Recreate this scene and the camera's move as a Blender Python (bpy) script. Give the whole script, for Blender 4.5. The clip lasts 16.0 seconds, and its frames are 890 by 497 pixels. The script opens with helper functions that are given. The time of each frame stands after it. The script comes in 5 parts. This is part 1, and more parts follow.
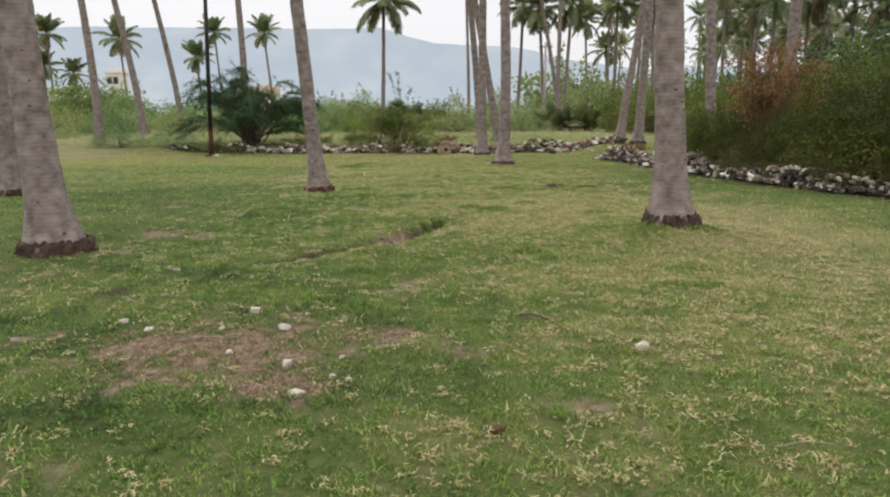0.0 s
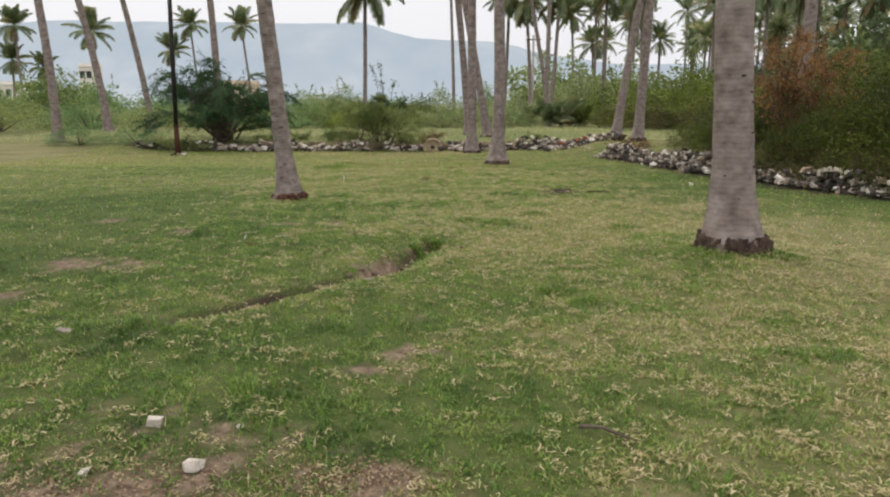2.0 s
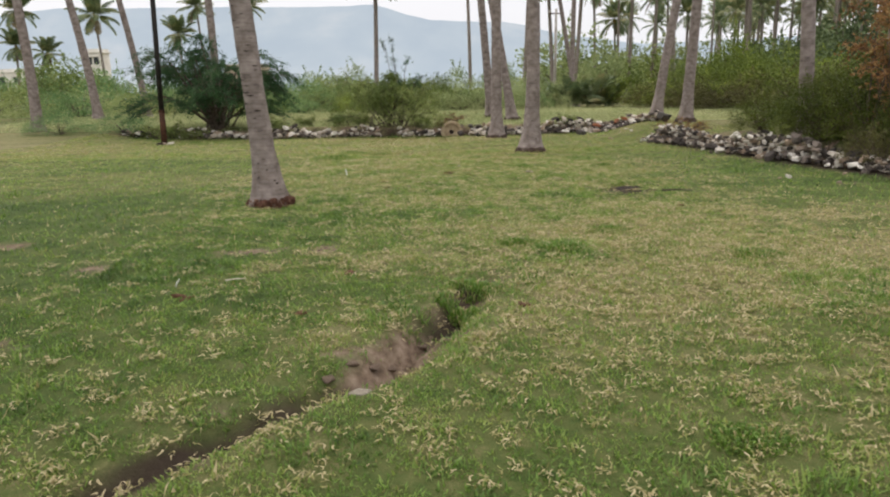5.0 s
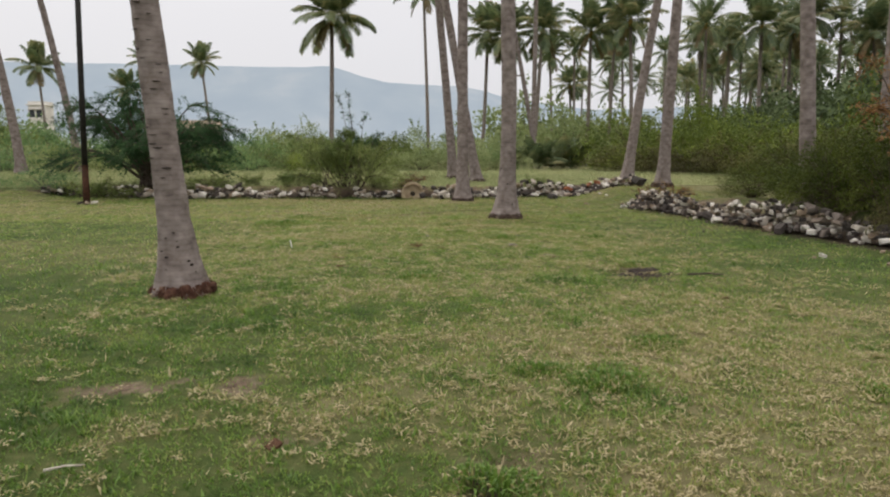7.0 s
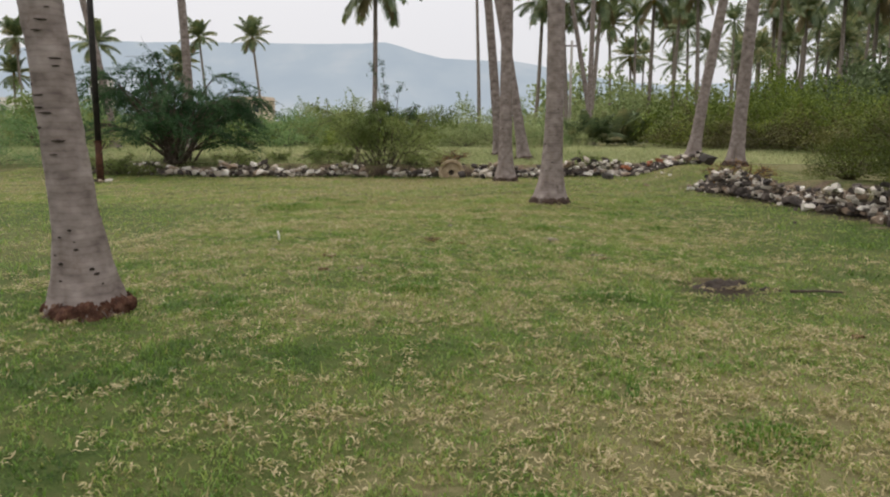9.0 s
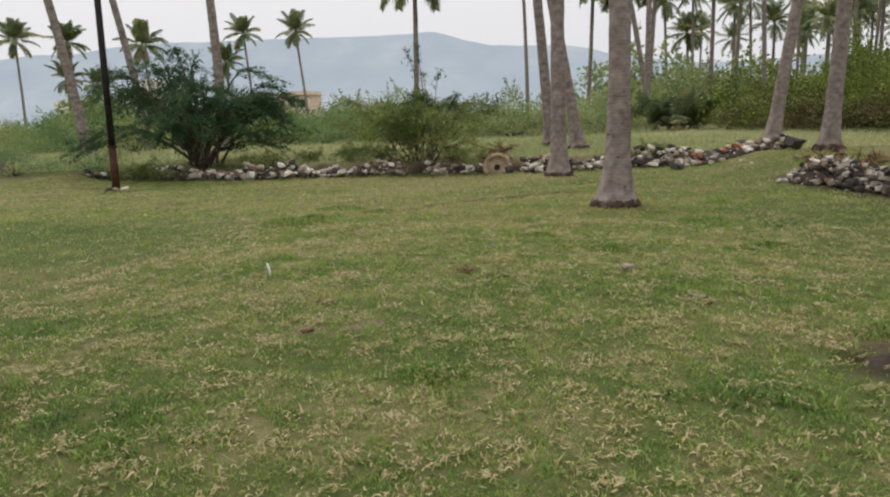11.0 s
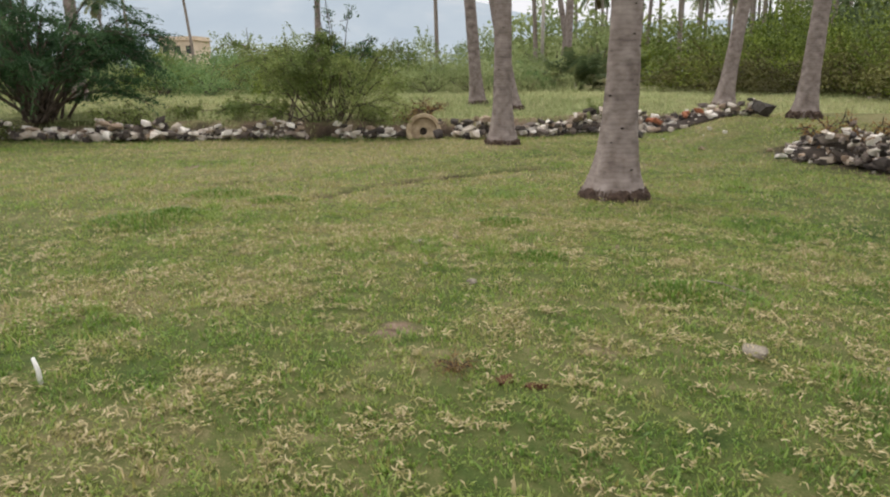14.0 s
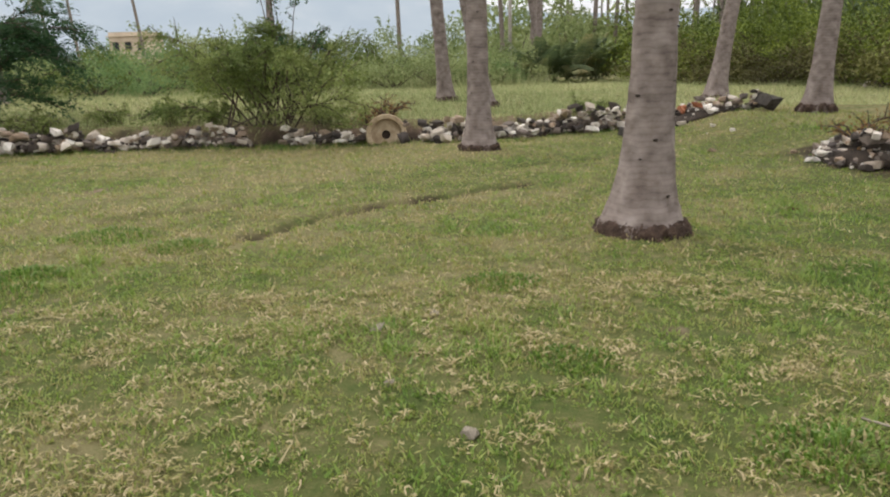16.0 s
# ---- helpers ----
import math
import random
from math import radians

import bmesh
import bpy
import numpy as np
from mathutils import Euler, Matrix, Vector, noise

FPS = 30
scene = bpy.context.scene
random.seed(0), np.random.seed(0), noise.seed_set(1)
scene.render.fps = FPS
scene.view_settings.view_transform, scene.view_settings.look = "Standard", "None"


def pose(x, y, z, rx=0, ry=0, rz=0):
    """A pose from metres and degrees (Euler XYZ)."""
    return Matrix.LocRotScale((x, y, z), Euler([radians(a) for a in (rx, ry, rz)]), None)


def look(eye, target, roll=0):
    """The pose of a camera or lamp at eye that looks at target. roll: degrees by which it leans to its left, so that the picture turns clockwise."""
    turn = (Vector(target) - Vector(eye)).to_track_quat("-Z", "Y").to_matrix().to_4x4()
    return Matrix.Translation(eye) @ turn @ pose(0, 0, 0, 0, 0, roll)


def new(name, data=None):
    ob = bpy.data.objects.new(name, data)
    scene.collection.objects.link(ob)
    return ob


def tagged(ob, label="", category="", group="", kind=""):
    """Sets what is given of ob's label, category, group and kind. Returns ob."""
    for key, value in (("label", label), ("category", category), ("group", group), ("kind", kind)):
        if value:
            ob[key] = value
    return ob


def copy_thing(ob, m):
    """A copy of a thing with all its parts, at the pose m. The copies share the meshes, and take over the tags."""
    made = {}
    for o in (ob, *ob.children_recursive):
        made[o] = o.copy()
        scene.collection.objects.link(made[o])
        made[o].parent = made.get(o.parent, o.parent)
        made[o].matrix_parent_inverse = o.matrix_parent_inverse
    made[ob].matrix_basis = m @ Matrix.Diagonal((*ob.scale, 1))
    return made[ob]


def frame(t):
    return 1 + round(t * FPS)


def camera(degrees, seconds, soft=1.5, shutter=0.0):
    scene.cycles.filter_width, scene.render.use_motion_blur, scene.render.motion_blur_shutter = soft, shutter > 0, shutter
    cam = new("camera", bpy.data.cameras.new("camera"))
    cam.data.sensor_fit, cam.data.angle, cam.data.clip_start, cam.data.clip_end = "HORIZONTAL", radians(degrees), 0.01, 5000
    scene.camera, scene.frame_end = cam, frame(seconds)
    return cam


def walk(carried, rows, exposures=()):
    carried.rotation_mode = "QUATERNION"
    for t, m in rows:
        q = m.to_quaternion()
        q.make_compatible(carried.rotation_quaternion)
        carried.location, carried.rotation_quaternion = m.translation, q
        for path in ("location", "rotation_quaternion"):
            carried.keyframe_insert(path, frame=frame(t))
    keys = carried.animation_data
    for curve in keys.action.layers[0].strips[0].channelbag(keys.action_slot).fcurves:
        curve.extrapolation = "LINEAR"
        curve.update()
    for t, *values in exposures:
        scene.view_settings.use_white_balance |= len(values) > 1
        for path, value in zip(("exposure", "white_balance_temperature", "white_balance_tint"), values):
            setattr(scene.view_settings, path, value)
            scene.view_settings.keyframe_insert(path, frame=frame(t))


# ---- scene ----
cam = camera(66.7, 16.0, soft=2.1)
PATH = [
    (0, (0.202, 0.542, 1.56), (0.184, 2.505, 1.181), -0.1),
    (0.5, (0.227, 1.025, 1.575), (0.286, 2.988, 1.195), 0.9),
    (1, (0.15, 1.608, 1.57), (0.226, 3.558, 1.132), -1.1),
    (1.5, (0.113, 2.127, 1.575), (0.161, 4.094, 1.215), -0.5),
    (2, (0.03, 2.614, 1.554), (0.061, 4.575, 1.162), -0.1),
    (2.5, (-0.003, 3.143, 1.546), (-0.01, 5.106, 1.16), -1.3),
    (3, (-0.038, 3.656, 1.525), (-0.034, 5.61, 1.097), 0.6),
    (3.2, (-0.071, 3.893, 1.511), (-0.085, 5.842, 1.06), -0.2),
    (5.3, (-0.152, 6.105, 1.441), (-0.161, 8.057, 1.007), -1.1),
    (5.5, (-0.152, 6.344, 1.392), (-0.114, 8.307, 1.013), -1.0),
    (6, (-0.271, 6.88, 1.45), (-0.125, 8.845, 1.108), -0.9),
    (6.5, (-0.322, 7.517, 1.436), (-0.224, 9.49, 1.124), -0.3),
    (7, (-0.36, 8.072, 1.434), (-0.237, 10.05, 1.163), 0.1),
    (7.5, (-0.3, 8.609, 1.417), (-0.205, 10.587, 1.144), 0.3),
    (8, (-0.218, 9.163, 1.413), (-0.113, 11.143, 1.149), 1.0),
    (8.5, (-0.014, 9.655, 1.417), (0.022, 11.635, 1.135), -1.8),
    (8.7, (0.115, 9.851, 1.371), (0.102, 11.827, 1.06), -0.6),
    (10.8, (0.287, 12.103, 1.439), (0.135, 14.06, 1.057), -0.9),
    (11, (0.267, 12.308, 1.445), (0.077, 14.265, 1.077), -2.0),
    (11.5, (0.234, 12.833, 1.455), (-0.01, 14.79, 1.12), -1.8),
    (12, (0.109, 13.436, 1.443), (0.112, 15.42, 1.184), -1.6),
    (12.5, (0.004, 14.024, 1.429), (0.067, 16.003, 1.144), -2.1),
    (13, (-0.139, 14.541, 1.425), (-0.029, 16.506, 1.073), -0.6),
    (13.5, (-0.272, 15.105, 1.421), (-0.183, 17.068, 1.049), -2.0),
    (14, (-0.347, 15.639, 1.402), (-0.248, 17.573, 0.903), -0.4),
    (14.5, (-0.435, 16.245, 1.427), (-0.226, 18.18, 0.967), -0.7),
    (15, (-0.42, 16.794, 1.412), (-0.211, 18.729, 0.955), -0.9),
    (15.5, (-0.361, 17.255, 1.382), (-0.183, 19.194, 0.926), -1.0),
    (16, (-0.256, 17.709, 1.423), (-0.065, 19.63, 0.903), -1.3),
]
walk(cam, [(t, look(eye, target, roll)) for t, eye, target, roll in PATH], [(0, -0.02), (0.6, 0.0), (1.0, 0.0), (1.5, -0.22), (2.0, -0.06), (2.5, 0.08), (3.0, -0.14), (5.5, 0.04), (6.0, -0.06), (6.5, -0.30), (7.0, -0.26), (8.0, -0.16), (8.5, -0.20), (11.0, -0.24), (12.0, -0.28), (12.5, -0.22), (13.0, -0.14), (13.5, -0.20), (14.0, 0.04), (14.5, -0.16), (15.5, 0.02), (16, 0.06)])


# ---- world, sun ----
world = bpy.data.worlds.new("overcast_sky")
scene.world = world
world.use_nodes = True
wn = world.node_tree.nodes
wl = world.node_tree.links
wn.clear()
w_out = wn.new("ShaderNodeOutputWorld")
w_bg = wn.new("ShaderNodeBackground")
w_sky = wn.new("ShaderNodeTexSky")
w_sky.sky_type = "NISHITA"
w_sky.sun_disc = False
w_sky.sun_elevation = radians(52)
w_sky.sun_rotation = radians(-40)
w_sky.dust_density = 6.0
w_scale = wn.new("ShaderNodeVectorMath")
w_scale.operation = "SCALE"
w_scale.inputs["Scale"].default_value = 0.10
w_mix = wn.new("ShaderNodeMix")
w_mix.data_type = "RGBA"
w_mix.inputs["Factor"].default_value = 0.90
w_co = wn.new("ShaderNodeTexCoord")
w_sep = wn.new("ShaderNodeSeparateXYZ")
w_ramp = wn.new("ShaderNodeValToRGB")
w_ramp.color_ramp.elements[0].position, w_ramp.color_ramp.elements[0].color = 0.0, (0.94, 0.94, 0.98, 1)
w_ramp.color_ramp.elements[1].position, w_ramp.color_ramp.elements[1].color = 1.0, (2.5, 2.42, 2.4, 1)
w_low = w_ramp.color_ramp.elements.new(0.22)
w_low.color = (1.05, 1.035, 1.065, 1)
wl.new(w_co.outputs["Generated"], w_sep.inputs[0])
wl.new(w_sep.outputs["Z"], w_ramp.inputs[0])
wl.new(w_ramp.outputs[0], w_mix.inputs["B"])
wl.new(w_sky.outputs[0], w_scale.inputs[0])
wl.new(w_scale.outputs[0], w_mix.inputs["A"])
wl.new(w_mix.outputs["Result"], w_bg.inputs["Color"])
w_bg.inputs["Strength"].default_value = 1.0
wl.new(w_bg.outputs[0], w_out.inputs[0])

sun = new("sun", bpy.data.lights.new("sun", "SUN"))
sun.data.energy = 1.3
sun.data.angle = radians(35)
sun.data.color = (1.0, 0.95, 0.88)
sun.matrix_world = look((-30, 36, 60), (0, 0, 0))


# ---- materials ----
def ramp(nt, stops):
    n = nt.nodes.new("ShaderNodeValToRGB")
    el = n.color_ramp.elements
    while len(el) < len(stops):
        el.new(0.5)
    for e, (p, c) in zip(el, stops):
        e.position = p
        e.color = (*c, 1)
    return n


def leaf_mixture(nt, co):
    """From 0 to 1: a little from leaf to leaf, more from spray to spray and from plant to plant."""
    N, L = nt.nodes, nt.links
    drift = N.new("ShaderNodeTexNoise")
    drift.inputs["Scale"].default_value = 0.9
    drift.inputs["Detail"].default_value = 3.0
    L.new(co.outputs["Object"], drift.inputs["Vector"])
    value = None
    for socket, gain, shift in ((N.new("ShaderNodeNewGeometry").outputs["Random Per Island"], 0.42, -0.21), (drift.outputs["Fac"], 2.0, -0.5), (N.new("ShaderNodeObjectInfo").outputs["Random"], 0.40, -0.20)):
        k = N.new("ShaderNodeMath")
        k.operation = "MULTIPLY_ADD"
        k.inputs[1].default_value = gain
        k.inputs[2].default_value = shift
        L.new(socket, k.inputs[0])
        if value is not None:
            add = N.new("ShaderNodeMath")
            add.operation = "ADD"
            L.new(value, add.inputs[0])
            L.new(k.outputs[0], add.inputs[1])
            k = add
        value = k.outputs[0]
    return value


def material(name, stops, scale=3.0, detail=6.0, rough=0.9, bump=0.3, bump_scale=30.0, source="noise", fine=0.35, through_leaf=0.0, spec=0.2):
    """A procedural surface: colour stops spread by noise, by each island, or by each object, with fine grain and relief."""
    m = bpy.data.materials.new(name)
    m.use_nodes = True
    nt = m.node_tree
    N, L = nt.nodes, nt.links
    p = N["Principled BSDF"]
    p.inputs["Roughness"].default_value = rough
    p.inputs["Specular IOR Level"].default_value = spec
    co = N.new("ShaderNodeTexCoord")
    big = N.new("ShaderNodeTexNoise")
    big.inputs["Scale"].default_value = scale
    big.inputs["Detail"].default_value = detail
    L.new(co.outputs["Object"], big.inputs["Vector"])
    small = N.new("ShaderNodeTexNoise")
    small.inputs["Scale"].default_value = bump_scale
    small.inputs["Detail"].default_value = 4.0
    L.new(co.outputs["Object"], small.inputs["Vector"])
    if source == "noise":
        first = big.outputs["Fac"]
    elif source == "island" and through_leaf:
        first = leaf_mixture(nt, co)
    elif source == "island":
        first = N.new("ShaderNodeNewGeometry").outputs["Random Per Island"]
    elif source == "object":
        first = N.new("ShaderNodeObjectInfo").outputs["Random"]
    else:
        at = N.new("ShaderNodeAttribute")
        at.attribute_name = source
        first = at.outputs["Fac"]
    blend = N.new("ShaderNodeMath")
    blend.operation = "MULTIPLY_ADD"
    sub = N.new("ShaderNodeMath")
    sub.operation = "SUBTRACT"
    sub.inputs[1].default_value = 0.5
    L.new(small.outputs["Fac"], sub.inputs[0])
    L.new(sub.outputs[0], blend.inputs[0])
    blend.inputs[1].default_value = fine
    L.new(first, blend.inputs[2])
    r = ramp(nt, stops)
    L.new(blend.outputs[0], r.inputs[0])
    L.new(r.outputs[0], p.inputs["Base Color"])
    if bump:
        b = N.new("ShaderNodeBump")
        b.inputs["Strength"].default_value = bump
        b.inputs["Distance"].default_value = 0.02
        L.new(small.outputs["Fac"], b.inputs["Height"])
        L.new(b.outputs[0], p.inputs["Normal"])
    if through_leaf:
        tr = N.new("ShaderNodeBsdfTranslucent")
        L.new(r.outputs[0], tr.inputs[0])
        mx = N.new("ShaderNodeMixShader")
        mx.inputs[0].default_value = through_leaf
        L.new(p.outputs[0], mx.inputs[1])
        L.new(tr.outputs[0], mx.inputs[2])
        L.new(mx.outputs[0], N["Material Output"].inputs[0])
    return m


def bark_material(name, dark, mid, light, ring_scale):
    """Grey palm bark: leaf-scar rings up the trunk, vertical streaks, dark pits."""
    m = bpy.data.materials.new(name)
    m.use_nodes = True
    nt = m.node_tree
    N, L = nt.nodes, nt.links
    p = N["Principled BSDF"]
    p.inputs["Roughness"].default_value = 0.92
    p.inputs["Specular IOR Level"].default_value = 0.15
    co = N.new("ShaderNodeTexCoord")
    wave = N.new("ShaderNodeTexWave")
    wave.wave_type, wave.bands_direction = "BANDS", "Z"
    wave.inputs["Scale"].default_value = ring_scale
    wave.inputs["Distortion"].default_value = 4.5
    wave.inputs["Detail"].default_value = 3.0
    wave.inputs["Detail Scale"].default_value = 1.2
    L.new(co.outputs["Object"], wave.inputs["Vector"])
    mp = N.new("ShaderNodeMapping")
    mp.inputs["Scale"].default_value = (4, 4, 5)
    L.new(co.outputs["Object"], mp.inputs["Vector"])
    no = N.new("ShaderNodeTexNoise")
    no.inputs["Scale"].default_value = 1.6
    no.inputs["Detail"].default_value = 8.0
    no.inputs["Roughness"].default_value = 0.5
    L.new(mp.outputs[0], no.inputs["Vector"])
    add = N.new("ShaderNodeMath")
    add.operation = "MULTIPLY_ADD"
    line = ramp(nt, [(0.0, (0.0, 0.0, 0.0)), (0.70, (0.10, 0.10, 0.10)), (0.96, (1.0, 1.0, 1.0))])
    L.new(wave.outputs["Fac"], line.inputs[0])
    L.new(line.outputs[0], add.inputs[0])
    add.inputs[1].default_value = -0.065
    L.new(no.outputs["Fac"], add.inputs[2])
    r = ramp(nt, [(0.26, dark), (0.48, mid), (0.80, light)])
    L.new(add.outputs[0], r.inputs[0])
    pit = N.new("ShaderNodeTexNoise")
    pit.inputs["Scale"].default_value = 3.2
    pit.inputs["Detail"].default_value = 7.0
    pit.inputs["Roughness"].default_value = 0.72
    L.new(co.outputs["Object"], pit.inputs["Vector"])
    pr = ramp(nt, [(0.33, (0.74, 0.70, 0.67)), (0.46, (0.94, 0.93, 0.92)), (0.62, (1.0, 1.0, 1.0))])
    L.new(pit.outputs["Fac"], pr.inputs[0])
    mul = N.new("ShaderNodeMix")
    mul.data_type, mul.blend_type = "RGBA", "MULTIPLY"
    mul.inputs["Factor"].default_value = 1.0
    L.new(r.outputs[0], mul.inputs["A"])
    L.new(pr.outputs[0], mul.inputs["B"])
    L.new(mul.outputs["Result"], p.inputs["Base Color"])
    b = N.new("ShaderNodeBump")
    b.inputs["Strength"].default_value = 0.15
    b.inputs["Distance"].default_value = 0.02
    L.new(add.outputs[0], b.inputs["Height"])
    L.new(b.outputs[0], p.inputs["Normal"])
    return m


def ground_material():
    m = bpy.data.materials.new("turf_soil")
    m.use_nodes = True
    nt = m.node_tree
    N, L = nt.nodes, nt.links
    p = N["Principled BSDF"]
    p.inputs["Roughness"].default_value = 0.95
    p.inputs["Specular IOR Level"].default_value = 0.1
    co = N.new("ShaderNodeTexCoord")

    def nz(scale, detail):
        n = N.new("ShaderNodeTexNoise")
        n.inputs["Scale"].default_value = scale
        n.inputs["Detail"].default_value = detail
        n.inputs["Roughness"].default_value = 0.6
        L.new(co.outputs["Object"], n.inputs["Vector"])
        return n
    dry = N.new("ShaderNodeAttribute")
    dry.attribute_name = "dry"
    a, c = nz(9.0, 8), nz(85.0, 7)
    s = N.new("ShaderNodeMath")
    s.operation = "MULTIPLY_ADD"
    L.new(a.outputs["Fac"], s.inputs[0])
    s.inputs[1].default_value = 0.65
    L.new(dry.outputs["Fac"], s.inputs[2])
    s2 = N.new("ShaderNodeMath")
    s2.operation = "MULTIPLY_ADD"
    L.new(c.outputs["Fac"], s2.inputs[0])
    s2.inputs[1].default_value = 0.55
    L.new(s.outputs[0], s2.inputs[2])
    turf = ramp(nt, [(0.46, (0.013, 0.021, 0.008)), (0.66, (0.056, 0.086, 0.022)), (0.88, (0.108, 0.118, 0.042)), (1.0, (0.19, 0.17, 0.085))])
    L.new(s2.outputs[0], turf.inputs[0])
    soil = ramp(nt, [(0.3, (0.085, 0.058, 0.040)), (0.5, (0.190, 0.136, 0.098)), (0.75, (0.33, 0.255, 0.195))])
    L.new(nz(14.0, 9).outputs["Fac"], soil.inputs[0])
    bare = N.new("ShaderNodeAttribute")
    bare.attribute_name = "bare"
    mx = N.new("ShaderNodeMix")
    mx.data_type = "RGBA"
    L.new(bare.outputs["Fac"], mx.inputs["Factor"])
    L.new(turf.outputs[0], mx.inputs["A"])
    L.new(soil.outputs[0], mx.inputs["B"])
    # Darkens the soil: dark earth, with the shade of overhanging grass in its colour.
    earth_shade = N.new("ShaderNodeAttribute")
    earth_shade.attribute_name = "earth_shade"
    shaded_soil = N.new("ShaderNodeMix")
    shaded_soil.data_type = "RGBA"
    shaded_soil.inputs["B"].default_value = (0.040, 0.029, 0.021, 1)
    L.new(earth_shade.outputs["Fac"], shaded_soil.inputs["Factor"])
    L.new(mx.outputs["Result"], shaded_soil.inputs["A"])
    L.new(shaded_soil.outputs["Result"], p.inputs["Base Color"])
    b = N.new("ShaderNodeBump")
    b.inputs["Strength"].default_value = 0.7
    b.inputs["Distance"].default_value = 0.03
    L.new(c.outputs["Fac"], b.inputs["Height"])
    L.new(b.outputs[0], p.inputs["Normal"])
    return m


M_GROUND = ground_material()
M_GRASS = material("grass_blades", [(0.0, (0.036, 0.082, 0.010)), (0.28, (0.150, 0.258, 0.041)), (0.50, (0.270, 0.352, 0.078)), (0.60, (0.328, 0.365, 0.108)), (0.72, (0.285, 0.255, 0.090)), (1.0, (0.64, 0.53, 0.33))], source="tint", fine=0.1, bump=0, through_leaf=0.42, rough=0.45, spec=0.42)
M_FIELD = material("rank_grass", [(0.0, (0.150, 0.200, 0.080)), (0.35, (0.275, 0.330, 0.140)), (0.7, (0.40, 0.42, 0.205)), (1.0, (0.52, 0.49, 0.29))], source="tint", fine=0.1, bump=0, through_leaf=0.35, rough=0.8)
M_LEAF_PALE = material("pale_scrub_leaf", [(0.0, (0.125, 0.175, 0.066)), (0.5, (0.245, 0.300, 0.122)), (1.0, (0.38, 0.42, 0.20))], source="island", bump=0, through_leaf=0.35, rough=0.7)
M_BARK = bark_material("palm_bark", (0.125, 0.100, 0.090), (0.228, 0.190, 0.173), (0.365, 0.315, 0.292), 6.2)
M_BARK_FAR = bark_material("palm_bark_weathered", (0.12, 0.10, 0.085), (0.235, 0.20, 0.175), (0.36, 0.315, 0.28), 3.0)
M_ROOT = material("root_fibre", [(0.25, (0.028, 0.019, 0.014)), (0.55, (0.080, 0.053, 0.040)), (0.85, (0.17, 0.12, 0.09))], scale=16, bump=0.9, bump_scale=70)
M_ROOT_RED = material("red_root_fibre", [(0.25, (0.035, 0.016, 0.011)), (0.55, (0.105, 0.048, 0.030)), (0.85, (0.26, 0.17, 0.115))], scale=22, bump=0.9, bump_scale=80)
M_FROND = material("palm_frond", [(0.0, (0.072, 0.108, 0.050)), (0.45, (0.160, 0.205, 0.092)), (0.8, (0.285, 0.29, 0.130)), (1.0, (0.44, 0.38, 0.20))], source="island", fine=0.3, bump=0, through_leaf=0.4, rough=0.5, spec=0.4)
M_DRYFROND = material("dry_frond", [(0.0, (0.11, 0.085, 0.045)), (1.0, (0.34, 0.27, 0.15))], source="island", bump=0, through_leaf=0.15)
M_NUT = material("coconut_husk", [(0.3, (0.09, 0.11, 0.03)), (0.7, (0.30, 0.20, 0.06))], source="island", bump=0.2)
M_RACHIS = material("frond_rib", [(0.3, (0.13, 0.14, 0.05)), (0.7, (0.24, 0.22, 0.09))], bump=0)
M_LEAF_DARK = material("acacia_leaf", [(0.0, (0.022, 0.056, 0.022)), (0.5, (0.052, 0.110, 0.042)), (1.0, (0.115, 0.190, 0.078))], source="island", bump=0, through_leaf=0.35, rough=0.6)
M_LEAF_MID = material("scrub_leaf", [(0.0, (0.090, 0.130, 0.036)), (0.5, (0.195, 0.245, 0.074)), (1.0, (0.32, 0.355, 0.135))], source="island", bump=0, through_leaf=0.35, rough=0.6)
M_LEAF_GREEN = material("fresh_scrub_leaf", [(0.0, (0.080, 0.150, 0.052)), (0.5, (0.155, 0.250, 0.092)), (1.0, (0.26, 0.365, 0.15))], source="island", bump=0, through_leaf=0.4, rough=0.65)
M_LEAF_YEL = material("thicket_leaf", [(0.0, (0.045, 0.066, 0.012)), (0.5, (0.105, 0.145, 0.022)), (1.0, (0.24, 0.300, 0.045))], source="island", bump=0, through_leaf=0.22, rough=0.6)
M_LEAF_OLIVE = material("olive_thicket_leaf", [(0.0, (0.034, 0.050, 0.008)), (0.5, (0.078, 0.102, 0.016)), (1.0, (0.155, 0.180, 0.034))], source="island", bump=0, through_leaf=0.4, rough=0.6)
M_LEAF_GROVE = material("grove_leaf", [(0.0, (0.038, 0.058, 0.026)), (0.5, (0.082, 0.115, 0.048)), (1.0, (0.150, 0.190, 0.080))], source="island", bump=0, through_leaf=0.25, rough=0.7)
M_LEAF_BROWN = material("brown_olive_leaf", [(0.0, (0.045, 0.042, 0.016)), (0.5, (0.095, 0.088, 0.030)), (1.0, (0.165, 0.165, 0.050))], source="island", bump=0, through_leaf=0.2, rough=0.7)
M_LEAF_RED = material("dry_red_leaf", [(0.0, (0.150, 0.078, 0.035)), (0.5, (0.290, 0.150, 0.062)), (1.0, (0.29, 0.225, 0.078))], source="island", bump=0, through_leaf=0.25, rough=0.7)
M_WOOD = material("twig_bark", [(0.3, (0.045, 0.034, 0.026)), (0.7, (0.14, 0.11, 0.085))], scale=8, bump=0.4)
STONES = [(0.0, (0.040, 0.034, 0.031)), (0.30, (0.105, 0.088, 0.078)), (0.46, (0.20, 0.165, 0.140)), (0.57, (0.32, 0.235, 0.165)), (0.66, (0.48, 0.42, 0.35)), (1.0, (0.76, 0.72, 0.66))]
